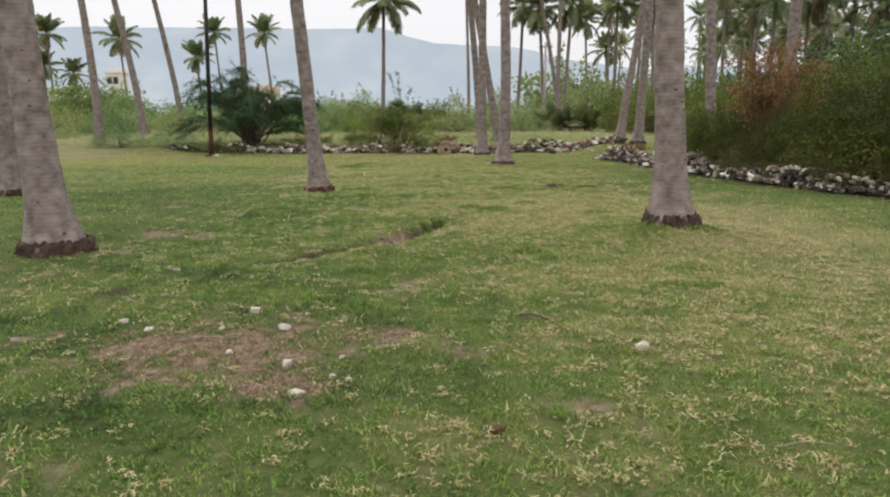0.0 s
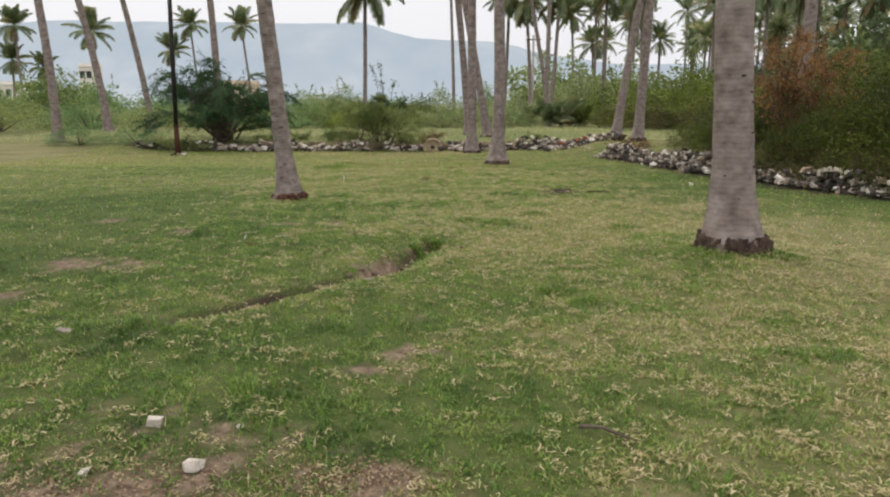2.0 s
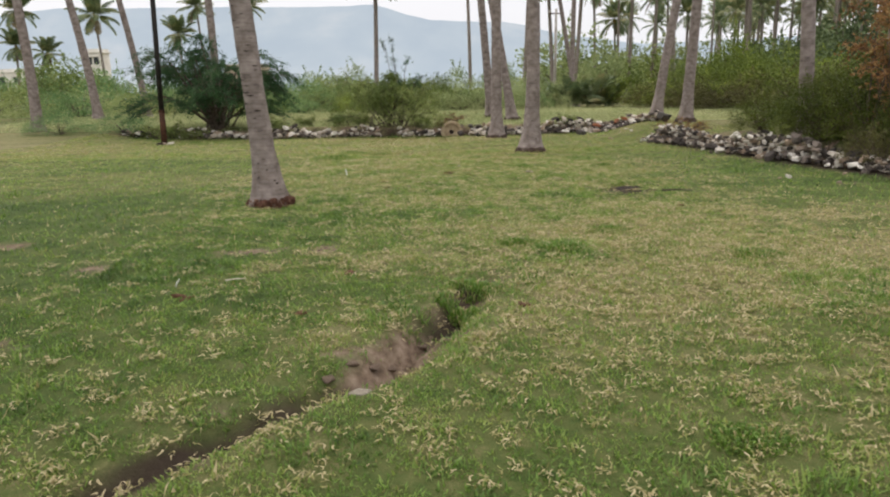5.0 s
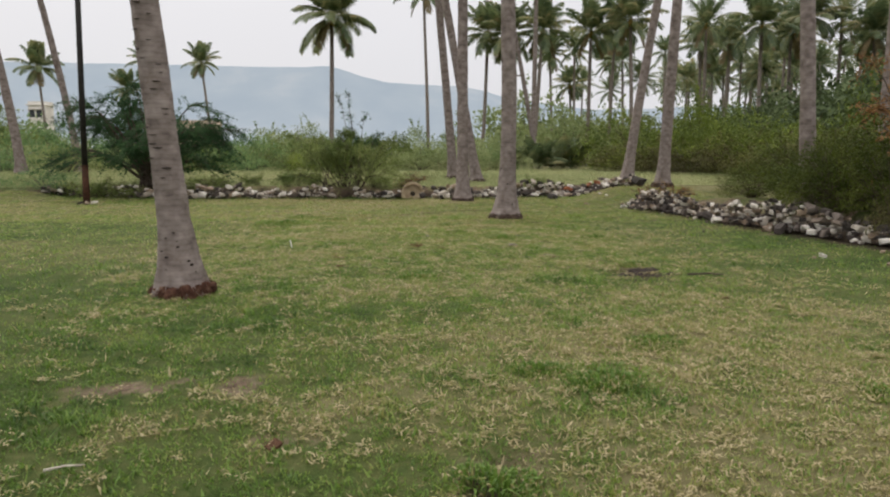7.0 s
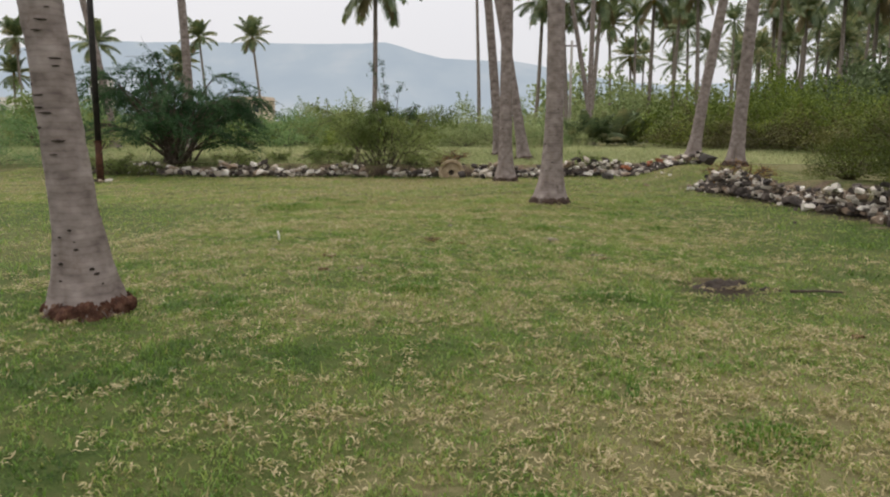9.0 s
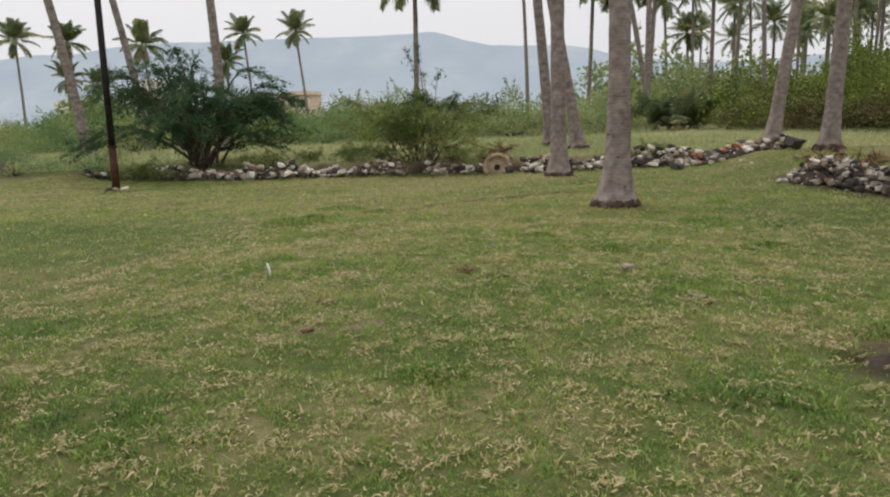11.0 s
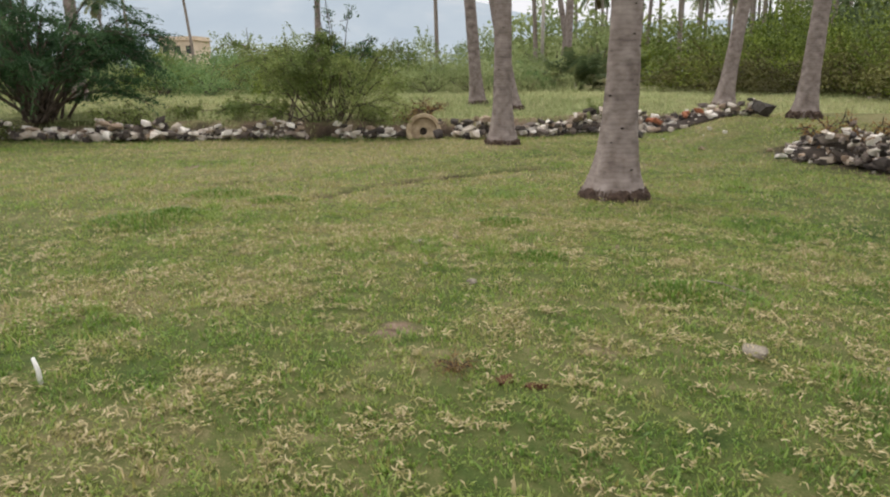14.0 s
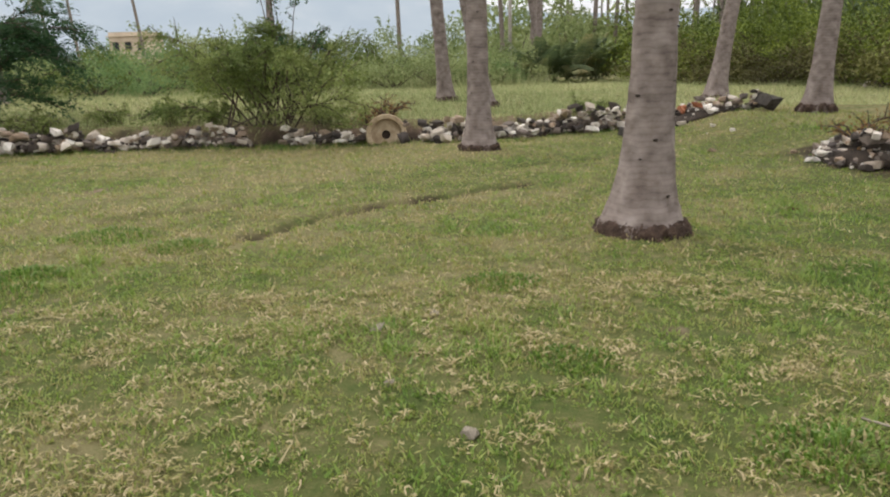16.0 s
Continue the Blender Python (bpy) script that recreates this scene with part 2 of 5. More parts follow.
M_STONE = material("field_stone", STONES, source="object", fine=0.22, bump=0.6, bump_scale=18)
M_STONE_J = material("field_stone_heap", STONES, source="island", fine=0.22, bump=0.6, bump_scale=18)
M_WHITE = material("white_quartz", [(0.3, (0.42, 0.36, 0.29)), (0.7, (0.72, 0.67, 0.58))], scale=20, bump=0.6, bump_scale=50)
M_STAKE = material("bleached_stake", [(0.3, (0.72, 0.70, 0.66)), (0.7, (0.86, 0.85, 0.82))], scale=20, bump=0.2)
M_PALE = material("pale_fieldstone", [(0.3, (0.17, 0.145, 0.11)), (0.7, (0.34, 0.30, 0.24))], scale=14, bump=0.6, bump_scale=40)
M_HUSK = material("dry_husk", [(0.3, (0.06, 0.028, 0.016)), (0.7, (0.17, 0.085, 0.045))], scale=14, bump=0.7, bump_scale=60)
M_CONC = material("cast_concrete", [(0.3, (0.32, 0.235, 0.15)), (0.55, (0.50, 0.395, 0.27)), (0.8, (0.62, 0.52, 0.38))], scale=7, bump=0.4, bump_scale=40)
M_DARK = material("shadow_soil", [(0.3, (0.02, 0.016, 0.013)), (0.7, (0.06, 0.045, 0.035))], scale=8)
M_IRON = material("tarred_iron", [(0.3, (0.009, 0.008, 0.008)), (0.7, (0.032, 0.027, 0.025))], scale=6, rough=0.7, bump=0.2, spec=0.3)
M_RUST = material("rusty_iron", [(0.3, (0.035, 0.018, 0.012)), (0.7, (0.10, 0.045, 0.026))], scale=9, rough=0.85, bump=0.4)
M_BRICK = material("broken_brick", [(0.3, (0.22, 0.075, 0.040)), (0.7, (0.38, 0.16, 0.085))], scale=9, bump=0.5)
M_LIME = material("limewash_wall", [(0.3, (0.62, 0.58, 0.52)), (0.7, (0.80, 0.77, 0.72))], scale=0.6, bump=0.2, bump_scale=6)
M_TAN = material("tan_plaster", [(0.3, (0.52, 0.42, 0.32)), (0.7, (0.68, 0.58, 0.46))], scale=0.6, bump=0.2, bump_scale=6)
M_PANE = material("dark_window", [(0.3, (0.03, 0.035, 0.04)), (0.7, (0.06, 0.065, 0.07))], rough=0.2, bump=0)
M_POLE = material("grey_pole", [(0.3, (0.30, 0.27, 0.24)), (0.7, (0.45, 0.42, 0.38))], scale=3)


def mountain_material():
    m = bpy.data.materials.new("hazed_mountain")
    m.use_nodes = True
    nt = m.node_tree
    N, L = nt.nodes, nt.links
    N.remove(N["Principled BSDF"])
    # Air haze is mixed into these colours, and the surface glows unlit.
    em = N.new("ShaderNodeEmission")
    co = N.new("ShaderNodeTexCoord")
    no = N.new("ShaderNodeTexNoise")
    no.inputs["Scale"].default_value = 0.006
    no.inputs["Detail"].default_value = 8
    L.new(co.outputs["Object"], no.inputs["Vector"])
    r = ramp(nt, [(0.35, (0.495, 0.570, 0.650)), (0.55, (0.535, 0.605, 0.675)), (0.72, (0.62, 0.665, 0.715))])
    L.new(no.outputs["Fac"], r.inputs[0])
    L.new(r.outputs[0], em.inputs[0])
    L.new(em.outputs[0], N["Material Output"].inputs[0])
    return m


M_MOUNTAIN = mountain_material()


# ---- helpers for building ----
def mesh_np(name, verts, faces, mat, smooth=False, attrs=()):
    """A mesh from arrays of corners and of equal-sided faces."""
    me = bpy.data.meshes.new(name)
    v = np.asarray(verts, np.float32).reshape(-1, 3)
    f = np.asarray(faces, np.int32)
    k = f.shape[1]
    me.vertices.add(len(v))
    me.vertices.foreach_set("co", v.ravel())
    me.loops.add(f.size)
    me.loops.foreach_set("vertex_index", f.ravel())
    me.polygons.add(len(f))
    me.polygons.foreach_set("loop_start", np.arange(0, f.size, k, dtype=np.int32))
    me.polygons.foreach_set("loop_total", np.full(len(f), k, np.int32))
    me.polygons.foreach_set("use_smooth", np.full(len(f), smooth))
    for key, values in attrs:
        me.attributes.new(key, "FLOAT", "POINT").data.foreach_set("value", np.asarray(values, np.float32))
    me.update(calc_edges=True)
    me.materials.append(mat)
    return me


def bm_mesh(name, bm, mat, smooth=False):
    me = bpy.data.meshes.new(name)
    bm.to_mesh(me)
    bm.free()
    if smooth:
        for f in me.polygons:
            f.use_smooth = True
    me.materials.append(mat)
    return me


def child(name, me, parent, label="", at=None):
    ob = new(name, me)
    ob.parent = parent
    if at is not None:
        ob.matrix_local = at
    if label:
        ob["label"] = label
    return ob


def part(name, bm, mat, parent, label="", smooth=False):
    return child(name, bm_mesh(name, bm, mat, smooth), parent, label)


def thing(name, at, label, category, group="", kind=""):
    ob = new(name)
    ob.empty_display_size = 0.2
    ob.matrix_world = at
    return tagged(ob, label, category, group, kind)


def smooth01(v):
    v = np.clip(v, 0, 1)
    return v * v * (3 - 2 * v)


def fbm(x, y, scale, seed, octaves=4):
    """Soft rolling noise, about -1 to 1, over arrays."""
    rs = np.random.RandomState(seed)
    out = np.zeros_like(x)
    amp, total = 1.0, 0.0
    for o in range(octaves):
        acc = np.zeros_like(x)
        for k in range(5):
            a = rs.uniform(0, 2 * math.pi)
            w = scale * 2 ** o * rs.uniform(0.7, 1.4)
            acc = acc + np.sin((x * math.cos(a) + y * math.sin(a)) * w + rs.uniform(0, 6.28))
        out = out + amp * acc / 2.6
        total += amp
        amp *= 0.55
    return out / total


def near_line(x, y, pts):
    """Distance to a bent line, and how far along it (0 to 1)."""
    best = np.full_like(x, 1e9)
    along = np.zeros_like(x)
    n = len(pts) - 1
    for i in range(n):
        (ax, ay), (bx, by) = pts[i], pts[i + 1]
        dx, dy = bx - ax, by - ay
        s = np.clip(((x - ax) * dx + (y - ay) * dy) / (dx * dx + dy * dy), 0, 1)
        d = np.hypot(x - ax - s * dx, y - ay - s * dy)
        hit = d < best
        best = np.where(hit, d, best)
        along = np.where(hit, (i + s) / n, along)
    return best, along


# ---- lie of the land ----
FRONT_X = (-14.0, -10.0, -7.4, -5.0, -2.0, 1.0, 2.3, 3.8, 5.5, 6.5, 7.8)
FRONT_Y = (33.0, 32.2, 31.4, 31.4, 31.2, 31.2, 31.4, 32.0, 32.3, 32.0, 31.2)
RIGHT_Y = (8.0, 11.0, 13.5, 15.0, 17.0, 19.5, 22.5, 25.5, 26.8)
RIGHT_X = (11.2, 10.0, 9.0, 8.3, 7.75, 7.25, 6.7, 6.35, 6.3)
DITCH = [(-3.0, 6.4), (-1.95, 7.65), (-1.2, 8.6), (-0.6, 9.3), (-0.25, 10.1), (0.15, 11.2)]
RUT = [(-1.4, 23.7), (-0.85, 24.5), (-0.2, 24.85), (0.5, 25.3), (1.5, 25.75)]
RUT_B = [(-3.0, 24.6), (-1.8, 25.2)]
RUT_C = [(1.8, 27.3), (3.4, 28.0)]
BARE = [(-1.40, 4.95, 1.12, 0.88), (-0.75, 4.3, 0.42, 0.26), (-0.35, 5.3, 0.5, 0.20), (0.25, 5.05, 0.26, 0.2), (-0.35, 6.6, 0.24, 0.16), (-0.1, 6.95, 0.3, 0.16), (-0.02, 9.93, 0.15, 0.14), (-3.4, 11.6, 0.28, 0.16), (-0.74, 9.5, 0.14, 0.10),
        (-2.1, 12.2, 0.42, 0.2), (-1.0, 11.4, 0.17, 0.13), (-3.6, 9.6, 0.7, 0.4), (-0.5, 19.2, 0.2, 0.15), (-1.2, 16.9, 0.16, 0.13), (3.1, 18.4, 0.3, 0.18), (1.0, 4.0, 0.3, 0.2), (-2.3, 3.4, 0.4, 0.25)]


def height(x, y):
    x, y = np.asarray(x, float), np.asarray(y, float)
    yw = np.interp(x, FRONT_X, FRONT_Y)
    front = 0.38 * smooth01((y - yw - 0.05) / 0.7) + 0.22 * smooth01((y - 33) / 8)
    slope = 0.42 * smooth01((y - 24.5) / 6.0) + 0.18 * smooth01((y - 33) / 8)
    left = 0.6 * smooth01((y - 27) / 13)
    kr, kl = smooth01((x - 5.2) / 2.0), smooth01((-x - 11.5) / 2.5)
    h = front * (1 - kr) * (1 - kl) + slope * kr + left * kl
    xw = np.interp(y, RIGHT_Y, RIGHT_X)
    h = np.maximum(h, 0.42 * smooth01((x - xw - 0.30) / 0.7) * (1 - smooth01((y - 24.5) / 2.4)))
    h = h + 0.17 * np.exp(-((x - 3.12) ** 2 + (y - 9.3) ** 2) / 1.3)
    for cx, cy, k in ((1.92, 23.0, 0.08), (1.5, 29.1, 0.06)):
        h = h + k * np.exp(-((x - cx) ** 2 + (y - cy) ** 2) / 0.5)
    near = np.exp(-(np.maximum(np.hypot(x, y - 14) - 25, 0) / 20) ** 2)
    h = h + near * (0.022 * fbm(x, y, 1.1, 3) + 0.016 * fbm(x, y, 4.5, 8, 3))
    d, s = near_line(x, y, DITCH)
    deep = np.interp(s, (0, 0.35, 0.58, 0.66, 0.9, 1.0), (0.0, 0.07, 0.10, 0.18, 0.15, 0.03))
    wide = np.interp(s, (0, 0.5, 0.65, 1.0), (0.09, 0.10, 0.17, 0.13))
    cut = (x - np.interp(y, [p[1] for p in DITCH], [p[0] for p in DITCH])) < 0
    wide = np.where(cut, wide * 0.55, wide * 1.25)
    h = h - 1.05 * deep * np.exp(-(d / wide) ** 2 * (1 + 0.55 * fbm(x, y, 9, 5, 3))) * (1 + 0.35 * fbm(x, y, 14, 6, 2))
    for line, k, w in ((RUT, 0.13, 0.09), (RUT_B, 0.10, 0.08), (RUT_C, 0.08, 0.08)):
        d, s = near_line(x, y, line)
        h = h - k * np.exp(-(d / w) ** 2)
    h = h - 0.14 * np.exp(-(((x - 2.55) / 0.30) ** 2 + ((y - 16.35) / 0.12) ** 2) ** 2)
    return h


def bareness(x, y):
    b = np.zeros_like(x)
    rough = 0.66 * fbm(x, y, 7.0, 11, 4) + 0.55 * fbm(x, y, 26.0, 12, 2)
    for cx, cy, rx, ry in BARE:
        b = np.maximum(b, 1.0 - np.sqrt(((x - cx) / rx) ** 2 + ((y - cy) / ry) ** 2) + rough)
    d, s = near_line(x, y, DITCH)
    k = np.interp(s, (0, 0.5, 0.6, 0.68, 0.75, 0.80, 0.9, 1.0), (0.0, 0.15, 0.80, 1.15, 1.0, 0.40, 0.75, 0.1))
    b = np.maximum(b, k * (1.3 - d / 0.17) + rough * 0.5)
    for line in (RUT, RUT_B):
        d, s = near_line(x, y, line)
        b = np.maximum(b, 0.7 - d / 0.12 + rough * 0.7)
    yw = np.interp(x, FRONT_X, FRONT_Y)
    k = (x > -13) & (x < 7.6)
    b = np.maximum(b, np.where(k, 1.0 - np.abs(y - yw - 0.15) / 0.55 + rough, 0))
    xw = np.interp(y, RIGHT_Y, RIGHT_X)
    k = (y > 8) & (y < 27)
    b = np.maximum(b, np.where(k, 1.0 - np.abs(x - xw - 0.35) / 0.8 + rough, 0))
    b = np.maximum(b, (fbm(x, y, 3.1, 78, 3) - 0.95) * 1.6 + rough * 0.8)
    return smooth01(b * 1.2)


def earth_shading(x, y):
    """Dark exposed earth plus painted grass shade, along ruts, in the small hole, at walls' feet."""
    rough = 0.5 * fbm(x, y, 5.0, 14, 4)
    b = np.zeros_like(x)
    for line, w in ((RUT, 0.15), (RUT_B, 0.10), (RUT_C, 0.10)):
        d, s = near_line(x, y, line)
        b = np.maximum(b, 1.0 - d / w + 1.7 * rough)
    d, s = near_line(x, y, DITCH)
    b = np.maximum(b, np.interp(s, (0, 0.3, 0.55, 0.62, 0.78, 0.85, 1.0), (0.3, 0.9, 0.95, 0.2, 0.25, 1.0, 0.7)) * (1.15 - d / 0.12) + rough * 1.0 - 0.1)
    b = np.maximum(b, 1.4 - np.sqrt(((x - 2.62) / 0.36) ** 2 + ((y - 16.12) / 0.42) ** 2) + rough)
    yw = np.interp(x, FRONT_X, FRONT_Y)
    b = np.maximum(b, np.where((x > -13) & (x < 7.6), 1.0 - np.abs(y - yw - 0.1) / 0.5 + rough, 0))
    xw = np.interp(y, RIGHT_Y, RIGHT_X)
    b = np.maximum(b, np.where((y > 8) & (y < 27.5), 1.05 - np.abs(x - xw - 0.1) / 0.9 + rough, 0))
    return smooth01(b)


def dryness_and_paling(x, y):
    """0 lush green, 1 straw: broad drifts of dry turf, plus painted paleness far off."""
    v = 0.44 + 0.30 * fbm(x, y, 0.55, 21, 4) + 0.20 * fbm(x, y, 3.2, 22, 3) + 0.14 * fbm(x, y, 11.0, 23, 2)
    v = v + 0.13 * smooth01((x - 0.0) / 1.4) * (1 - smooth01((x - 5.5) / 1.0)) * (1 - smooth01((y - 12) / 4))
    # Past y 20 the rise paints the pale look of turf at grazing view.
    v = v + 0.22 * smooth01((y - 20.0) / 6) - 0.05 * smooth01((-x - 0.3) / 1.5) * (1 - smooth01((y - 13) / 5))
    v = v - 0.24 * np.exp(-(x * x / 2.5 + (y - 18.3) ** 2 / 2.5))
    v = v - 0.22 * np.exp(-((x - 3.12) ** 2 + (y - 9.3) ** 2) / 1.0)
    return np.clip(v, 0, 1)


def rising(start, step, grow, end):
    out, v = [], start
    while v < end:
        out.append(v)
        v += step
        step *= grow
    return out + [end]


def make_ground():
    xs = np.arange(-4.0, 4.0, 0.08)
    xs = np.concatenate([-np.array(rising(4.08, 0.10, 1.10, 4500.0))[::-1], xs, rising(4.0, 0.10, 1.10, 4500.0)])
    ys = np.arange(1.5, 33.5, 0.08)
    ys = np.concatenate([1.5 - np.array(rising(0.1, 0.15, 1.15, 3000.0))[::-1], ys, rising(33.5, 0.12, 1.12, 4800.0)])
    X, Y = np.meshgrid(xs, ys)
    x, y = X.ravel(), Y.ravel()
    z = height(x, y)
    n, k = len(ys), len(xs)
    i = np.arange(n * k).reshape(n, k)
    faces = np.stack([i[:-1, :-1].ravel(), i[:-1, 1:].ravel(), i[1:, 1:].ravel(), i[1:, :-1].ravel()], 1)
    me = mesh_np("ground", np.stack([x, y, z], 1), faces, M_GROUND, True, (("bare", bareness(x, y)), ("dry", dryness_and_paling(x, y) * 0.5), ("earth_shade", earth_shading(x, y))))
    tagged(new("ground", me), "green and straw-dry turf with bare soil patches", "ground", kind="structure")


make_ground()


def make_mountain():
    """A long ridge on the horizon, its haze and brightness painted as emission."""
    px = np.array((-3600, -2600, -1750, -1590, -1480, -1380, -1240, -1000, -700, -475, -350, -265, -205, -150, -60, 90, 200, 300, 350, 420, 700, 1300, 2400, 3800), float)
    pz = np.array((150, 250, 300, 300, 312, 322, 322, 320, 316, 314, 314, 319, 304, 285, 263, 255, 252, 236, 220, 205, 170, 190, 140, 90), float)
    x = np.arange(-3600, 3801, 20.0)
    top = np.interp(x, px, pz) + 2.5 * fbm(x, x * 0, 0.03, 41, 4)
    rows, verts = 9, []
    for r in range(rows):
        u = r / (rows - 1)
        verts.append(np.stack([x, 2500 - 420 * (1 - u) + 25 * fbm(x, x * 0 + r * 40, 0.012, 42, 3) * (1 - u), -6 + (top + 6) * u ** 0.8], 1))
    verts.append(np.stack([x, x * 0 + 3000, x * 0 - 6], 1))
    k = len(x)
    i = np.arange(k * (rows + 1)).reshape(rows + 1, k)
    faces = np.stack([i[:-1, :-1].ravel(), i[:-1, 1:].ravel(), i[1:, 1:].ravel(), i[1:, :-1].ravel()], 1)
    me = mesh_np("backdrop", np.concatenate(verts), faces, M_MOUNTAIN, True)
    tagged(new("backdrop", me), "pale blue mountain ridge on the horizon, its haze painted in", "mountain", kind="structure")


make_mountain()


# ---- stones ----
def stone_mesh(name, seed, mat, size=(1, 1, 1)):
    """A broken field stone: a skewed block with chipped corners and flat faces."""
    rs = random.Random(seed)
    bm = bmesh.new()
    skew = Matrix(((1, rs.uniform(-0.35, 0.35), 0), (rs.uniform(-0.35, 0.35), 1, 0), (rs.uniform(-0.25, 0.25), rs.uniform(-0.25, 0.25), 1)))
    corners = [Vector((cx * rs.uniform(0.3, 1.0), cy * rs.uniform(0.3, 1.0), cz * rs.uniform(0.45, 1.0))) for cx in (-1, 1) for cy in (-1, 1) for cz in (-1, 1)]
    corners += [Vector((rs.gauss(0, 1), rs.gauss(0, 1), rs.gauss(0, 1))).normalized() * rs.uniform(0.85, 1.12) for k in range(7)]
    for v in corners:
        q = skew @ v
        bm.verts.new((q.x * 0.45 * size[0], q.y * 0.45 * size[1], q.z * 0.45 * size[2]))
    bmesh.ops.convex_hull(bm, input=bm.verts)
    loose = [v for v in bm.verts if not v.link_faces]
    bmesh.ops.delete(bm, geom=loose, context="VERTS")
    return bm_mesh(name, bm, mat)


ROCKS = [stone_mesh("stone", 100 + k, M_STONE, (1.15, 0.75, 0.52)) for k in range(24)]


def soup(meshes, poses):
    """One mesh joined from copies of a few, each at its pose."""
    vs, fs, n = [], [], 0
    for me, m in zip(meshes, poses):
        co = np.empty(len(me.vertices) * 3, np.float32)
        me.vertices.foreach_get("co", co)
        co = co.reshape(-1, 3)
        a = np.array(m)
        vs.append(co @ a[:3, :3].T + a[:3, 3])
        fs.extend(tuple(n + i for i in p.vertices) for p in me.polygons)
        n += len(co)
    return np.concatenate(vs), np.array(fs)


def stone_pose(rs, x, y, z, size, flat=1.0):
    return Matrix.LocRotScale((x, y, z), Euler((rs.uniform(-0.35, 0.35), rs.uniform(-0.35, 0.35), rs.uniform(0, 6.28))), Vector((size, size * rs.uniform(0.8, 1.1), size * flat)))


def h1(x, y):
    return float(height(np.array([x]), np.array([y]))[0])


def dry_stone_wall(name, label, line, tall, coarse, seed, picked):
    """A loose dry-stone wall: uneven courses heaped on a bent line. line(s) gives x, y and the outward side."""
    rs = random.Random(seed)
    wall = thing(name, Matrix(), label, "stone wall", kind="structure")
    rest_m, rest_p, count = [], [], 0
    for s, along_ok in line["steps"]:
        x0, y0, nx, ny = line["at"](s)
        top = tall(s)
        z = 0.0
        base = h1(x0 - nx * 0.25, y0 - ny * 0.25)
        layer = 0
        while z < top:
            size = coarse * (0.085 + 0.21 * rs.random() ** 1.9) * (1.15 if layer == 0 else 1.0)
            off = rs.uniform(-0.10, 0.06) - layer * 0.05 + (rs.uniform(-0.45, 0) if rs.random() < 0.14 and layer == 0 else 0)
            for depth in ((0, 1) if layer < 2 else (0,)):
                px = x0 - nx * (off - 0.26 * depth) * -1 + rs.uniform(-0.06, 0.06)
                py = y0 - ny * (off - 0.26 * depth) * -1 + rs.uniform(-0.06, 0.06)
                m = stone_pose(rs, px, py, base + z + size * 0.22 + depth * 0.05, size * rs.uniform(0.9, 1.2))
                me = rs.choice(ROCKS)
                if along_ok and depth == 0 and count < picked:
                    child("stone", me, wall, at=m)
                    count += 1
                else:
                    rest_m.append(me)
                    rest_p.append(m)
            z += size * rs.uniform(0.36, 0.52)
            layer += 1
    v, f = soup(rest_m, rest_p)
    ob = child("rubble_core", mesh_np("rubble_core", v, f, M_STONE_J), wall)
    ob["kind"] = "stuff"
    return wall


def front_line(s):
    x = s
    y = float(np.interp(x, FRONT_X, FRONT_Y))
    return x, y, 0.0, 1.0


def right_line(s):
    y = s
    x = float(np.interp(y, RIGHT_Y, RIGHT_X))
    return x + 0.18, y, 0.95, 0.25


def steps(a, b, d, ok_a, ok_b, gaps=(), seed=1):
    rs = random.Random(seed)
    out, v = [], a
    while v < b:
        if not any(g0 < v < g1 for g0, g1 in gaps) or rs.random() < 0.05:
            out.append((v, ok_a < v < ok_b))
        v += d * rs.uniform(0.8, 1.2)
    return out


dry_stone_wall("wall_north", "low tumbled dry-stone wall of dark, tan and white field stones", {"at": front_line, "steps": steps(-12.8, 7.6, 0.13, -7.5, 5.8, gaps=((-2.6, -1.9), (-11.5, -10.6), (-0.66, 0.60)), seed=4)}, lambda s: 0.31 + 0.11 * math.sin(s * 1.7) + 0.06 * math.sin(s * 5.1) + 0.14 * math.exp(-((s - 3.8) / 1.6) ** 2), 1.0, 5, 290)
dry_stone_wall("wall_east", "heaped dry-stone boundary wall under a green thicket", {"at": right_line, "steps": steps(9.0, 26.9, 0.13, 18.0, 26.9, seed=6)}, lambda s: 0.34 + 0.12 * float(smooth01(np.array((s - 17.5) / 3))) + 0.10 * math.sin(s * 1.3) - 0.2 * float(smooth01(np.array((s - 25.0) / 2))), 0.80, 7, 295)


def rubble(name, label, cx, cy, rx, ry, n, tall, seed, white=0.0):
    """A heap of broken stone; n stones rest over a low mound."""
    rs = random.Random(seed)
    heap = thing(name, Matrix(), label, "stone heap")
    for k in range(n):
        a, r = rs.uniform(0, 6.28), math.sqrt(rs.random())
        x, y = cx + rx * r * math.cos(a), cy + ry * r * math.sin(a)
        size = 0.06 + 0.19 * rs.random() ** 2.2
        z = h1(x, y) + tall * (1 - r) ** 1.2 * rs.uniform(0.5, 1.0) + size * 0.2
        child("stone", rs.choice(ROCKS), heap, at=stone_pose(rs, x, y, z, size))
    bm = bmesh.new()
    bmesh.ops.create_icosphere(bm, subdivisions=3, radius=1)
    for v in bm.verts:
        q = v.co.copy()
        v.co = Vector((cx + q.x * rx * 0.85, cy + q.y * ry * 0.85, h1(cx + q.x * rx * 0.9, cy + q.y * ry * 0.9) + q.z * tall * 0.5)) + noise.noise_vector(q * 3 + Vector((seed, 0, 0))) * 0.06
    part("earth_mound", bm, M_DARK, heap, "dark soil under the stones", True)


rubble("stone_heap", "spilled heap of grey and white stones at the wall's end", 6.75, 26.3, 1.05, 1.05, 260, 0.50, 11)
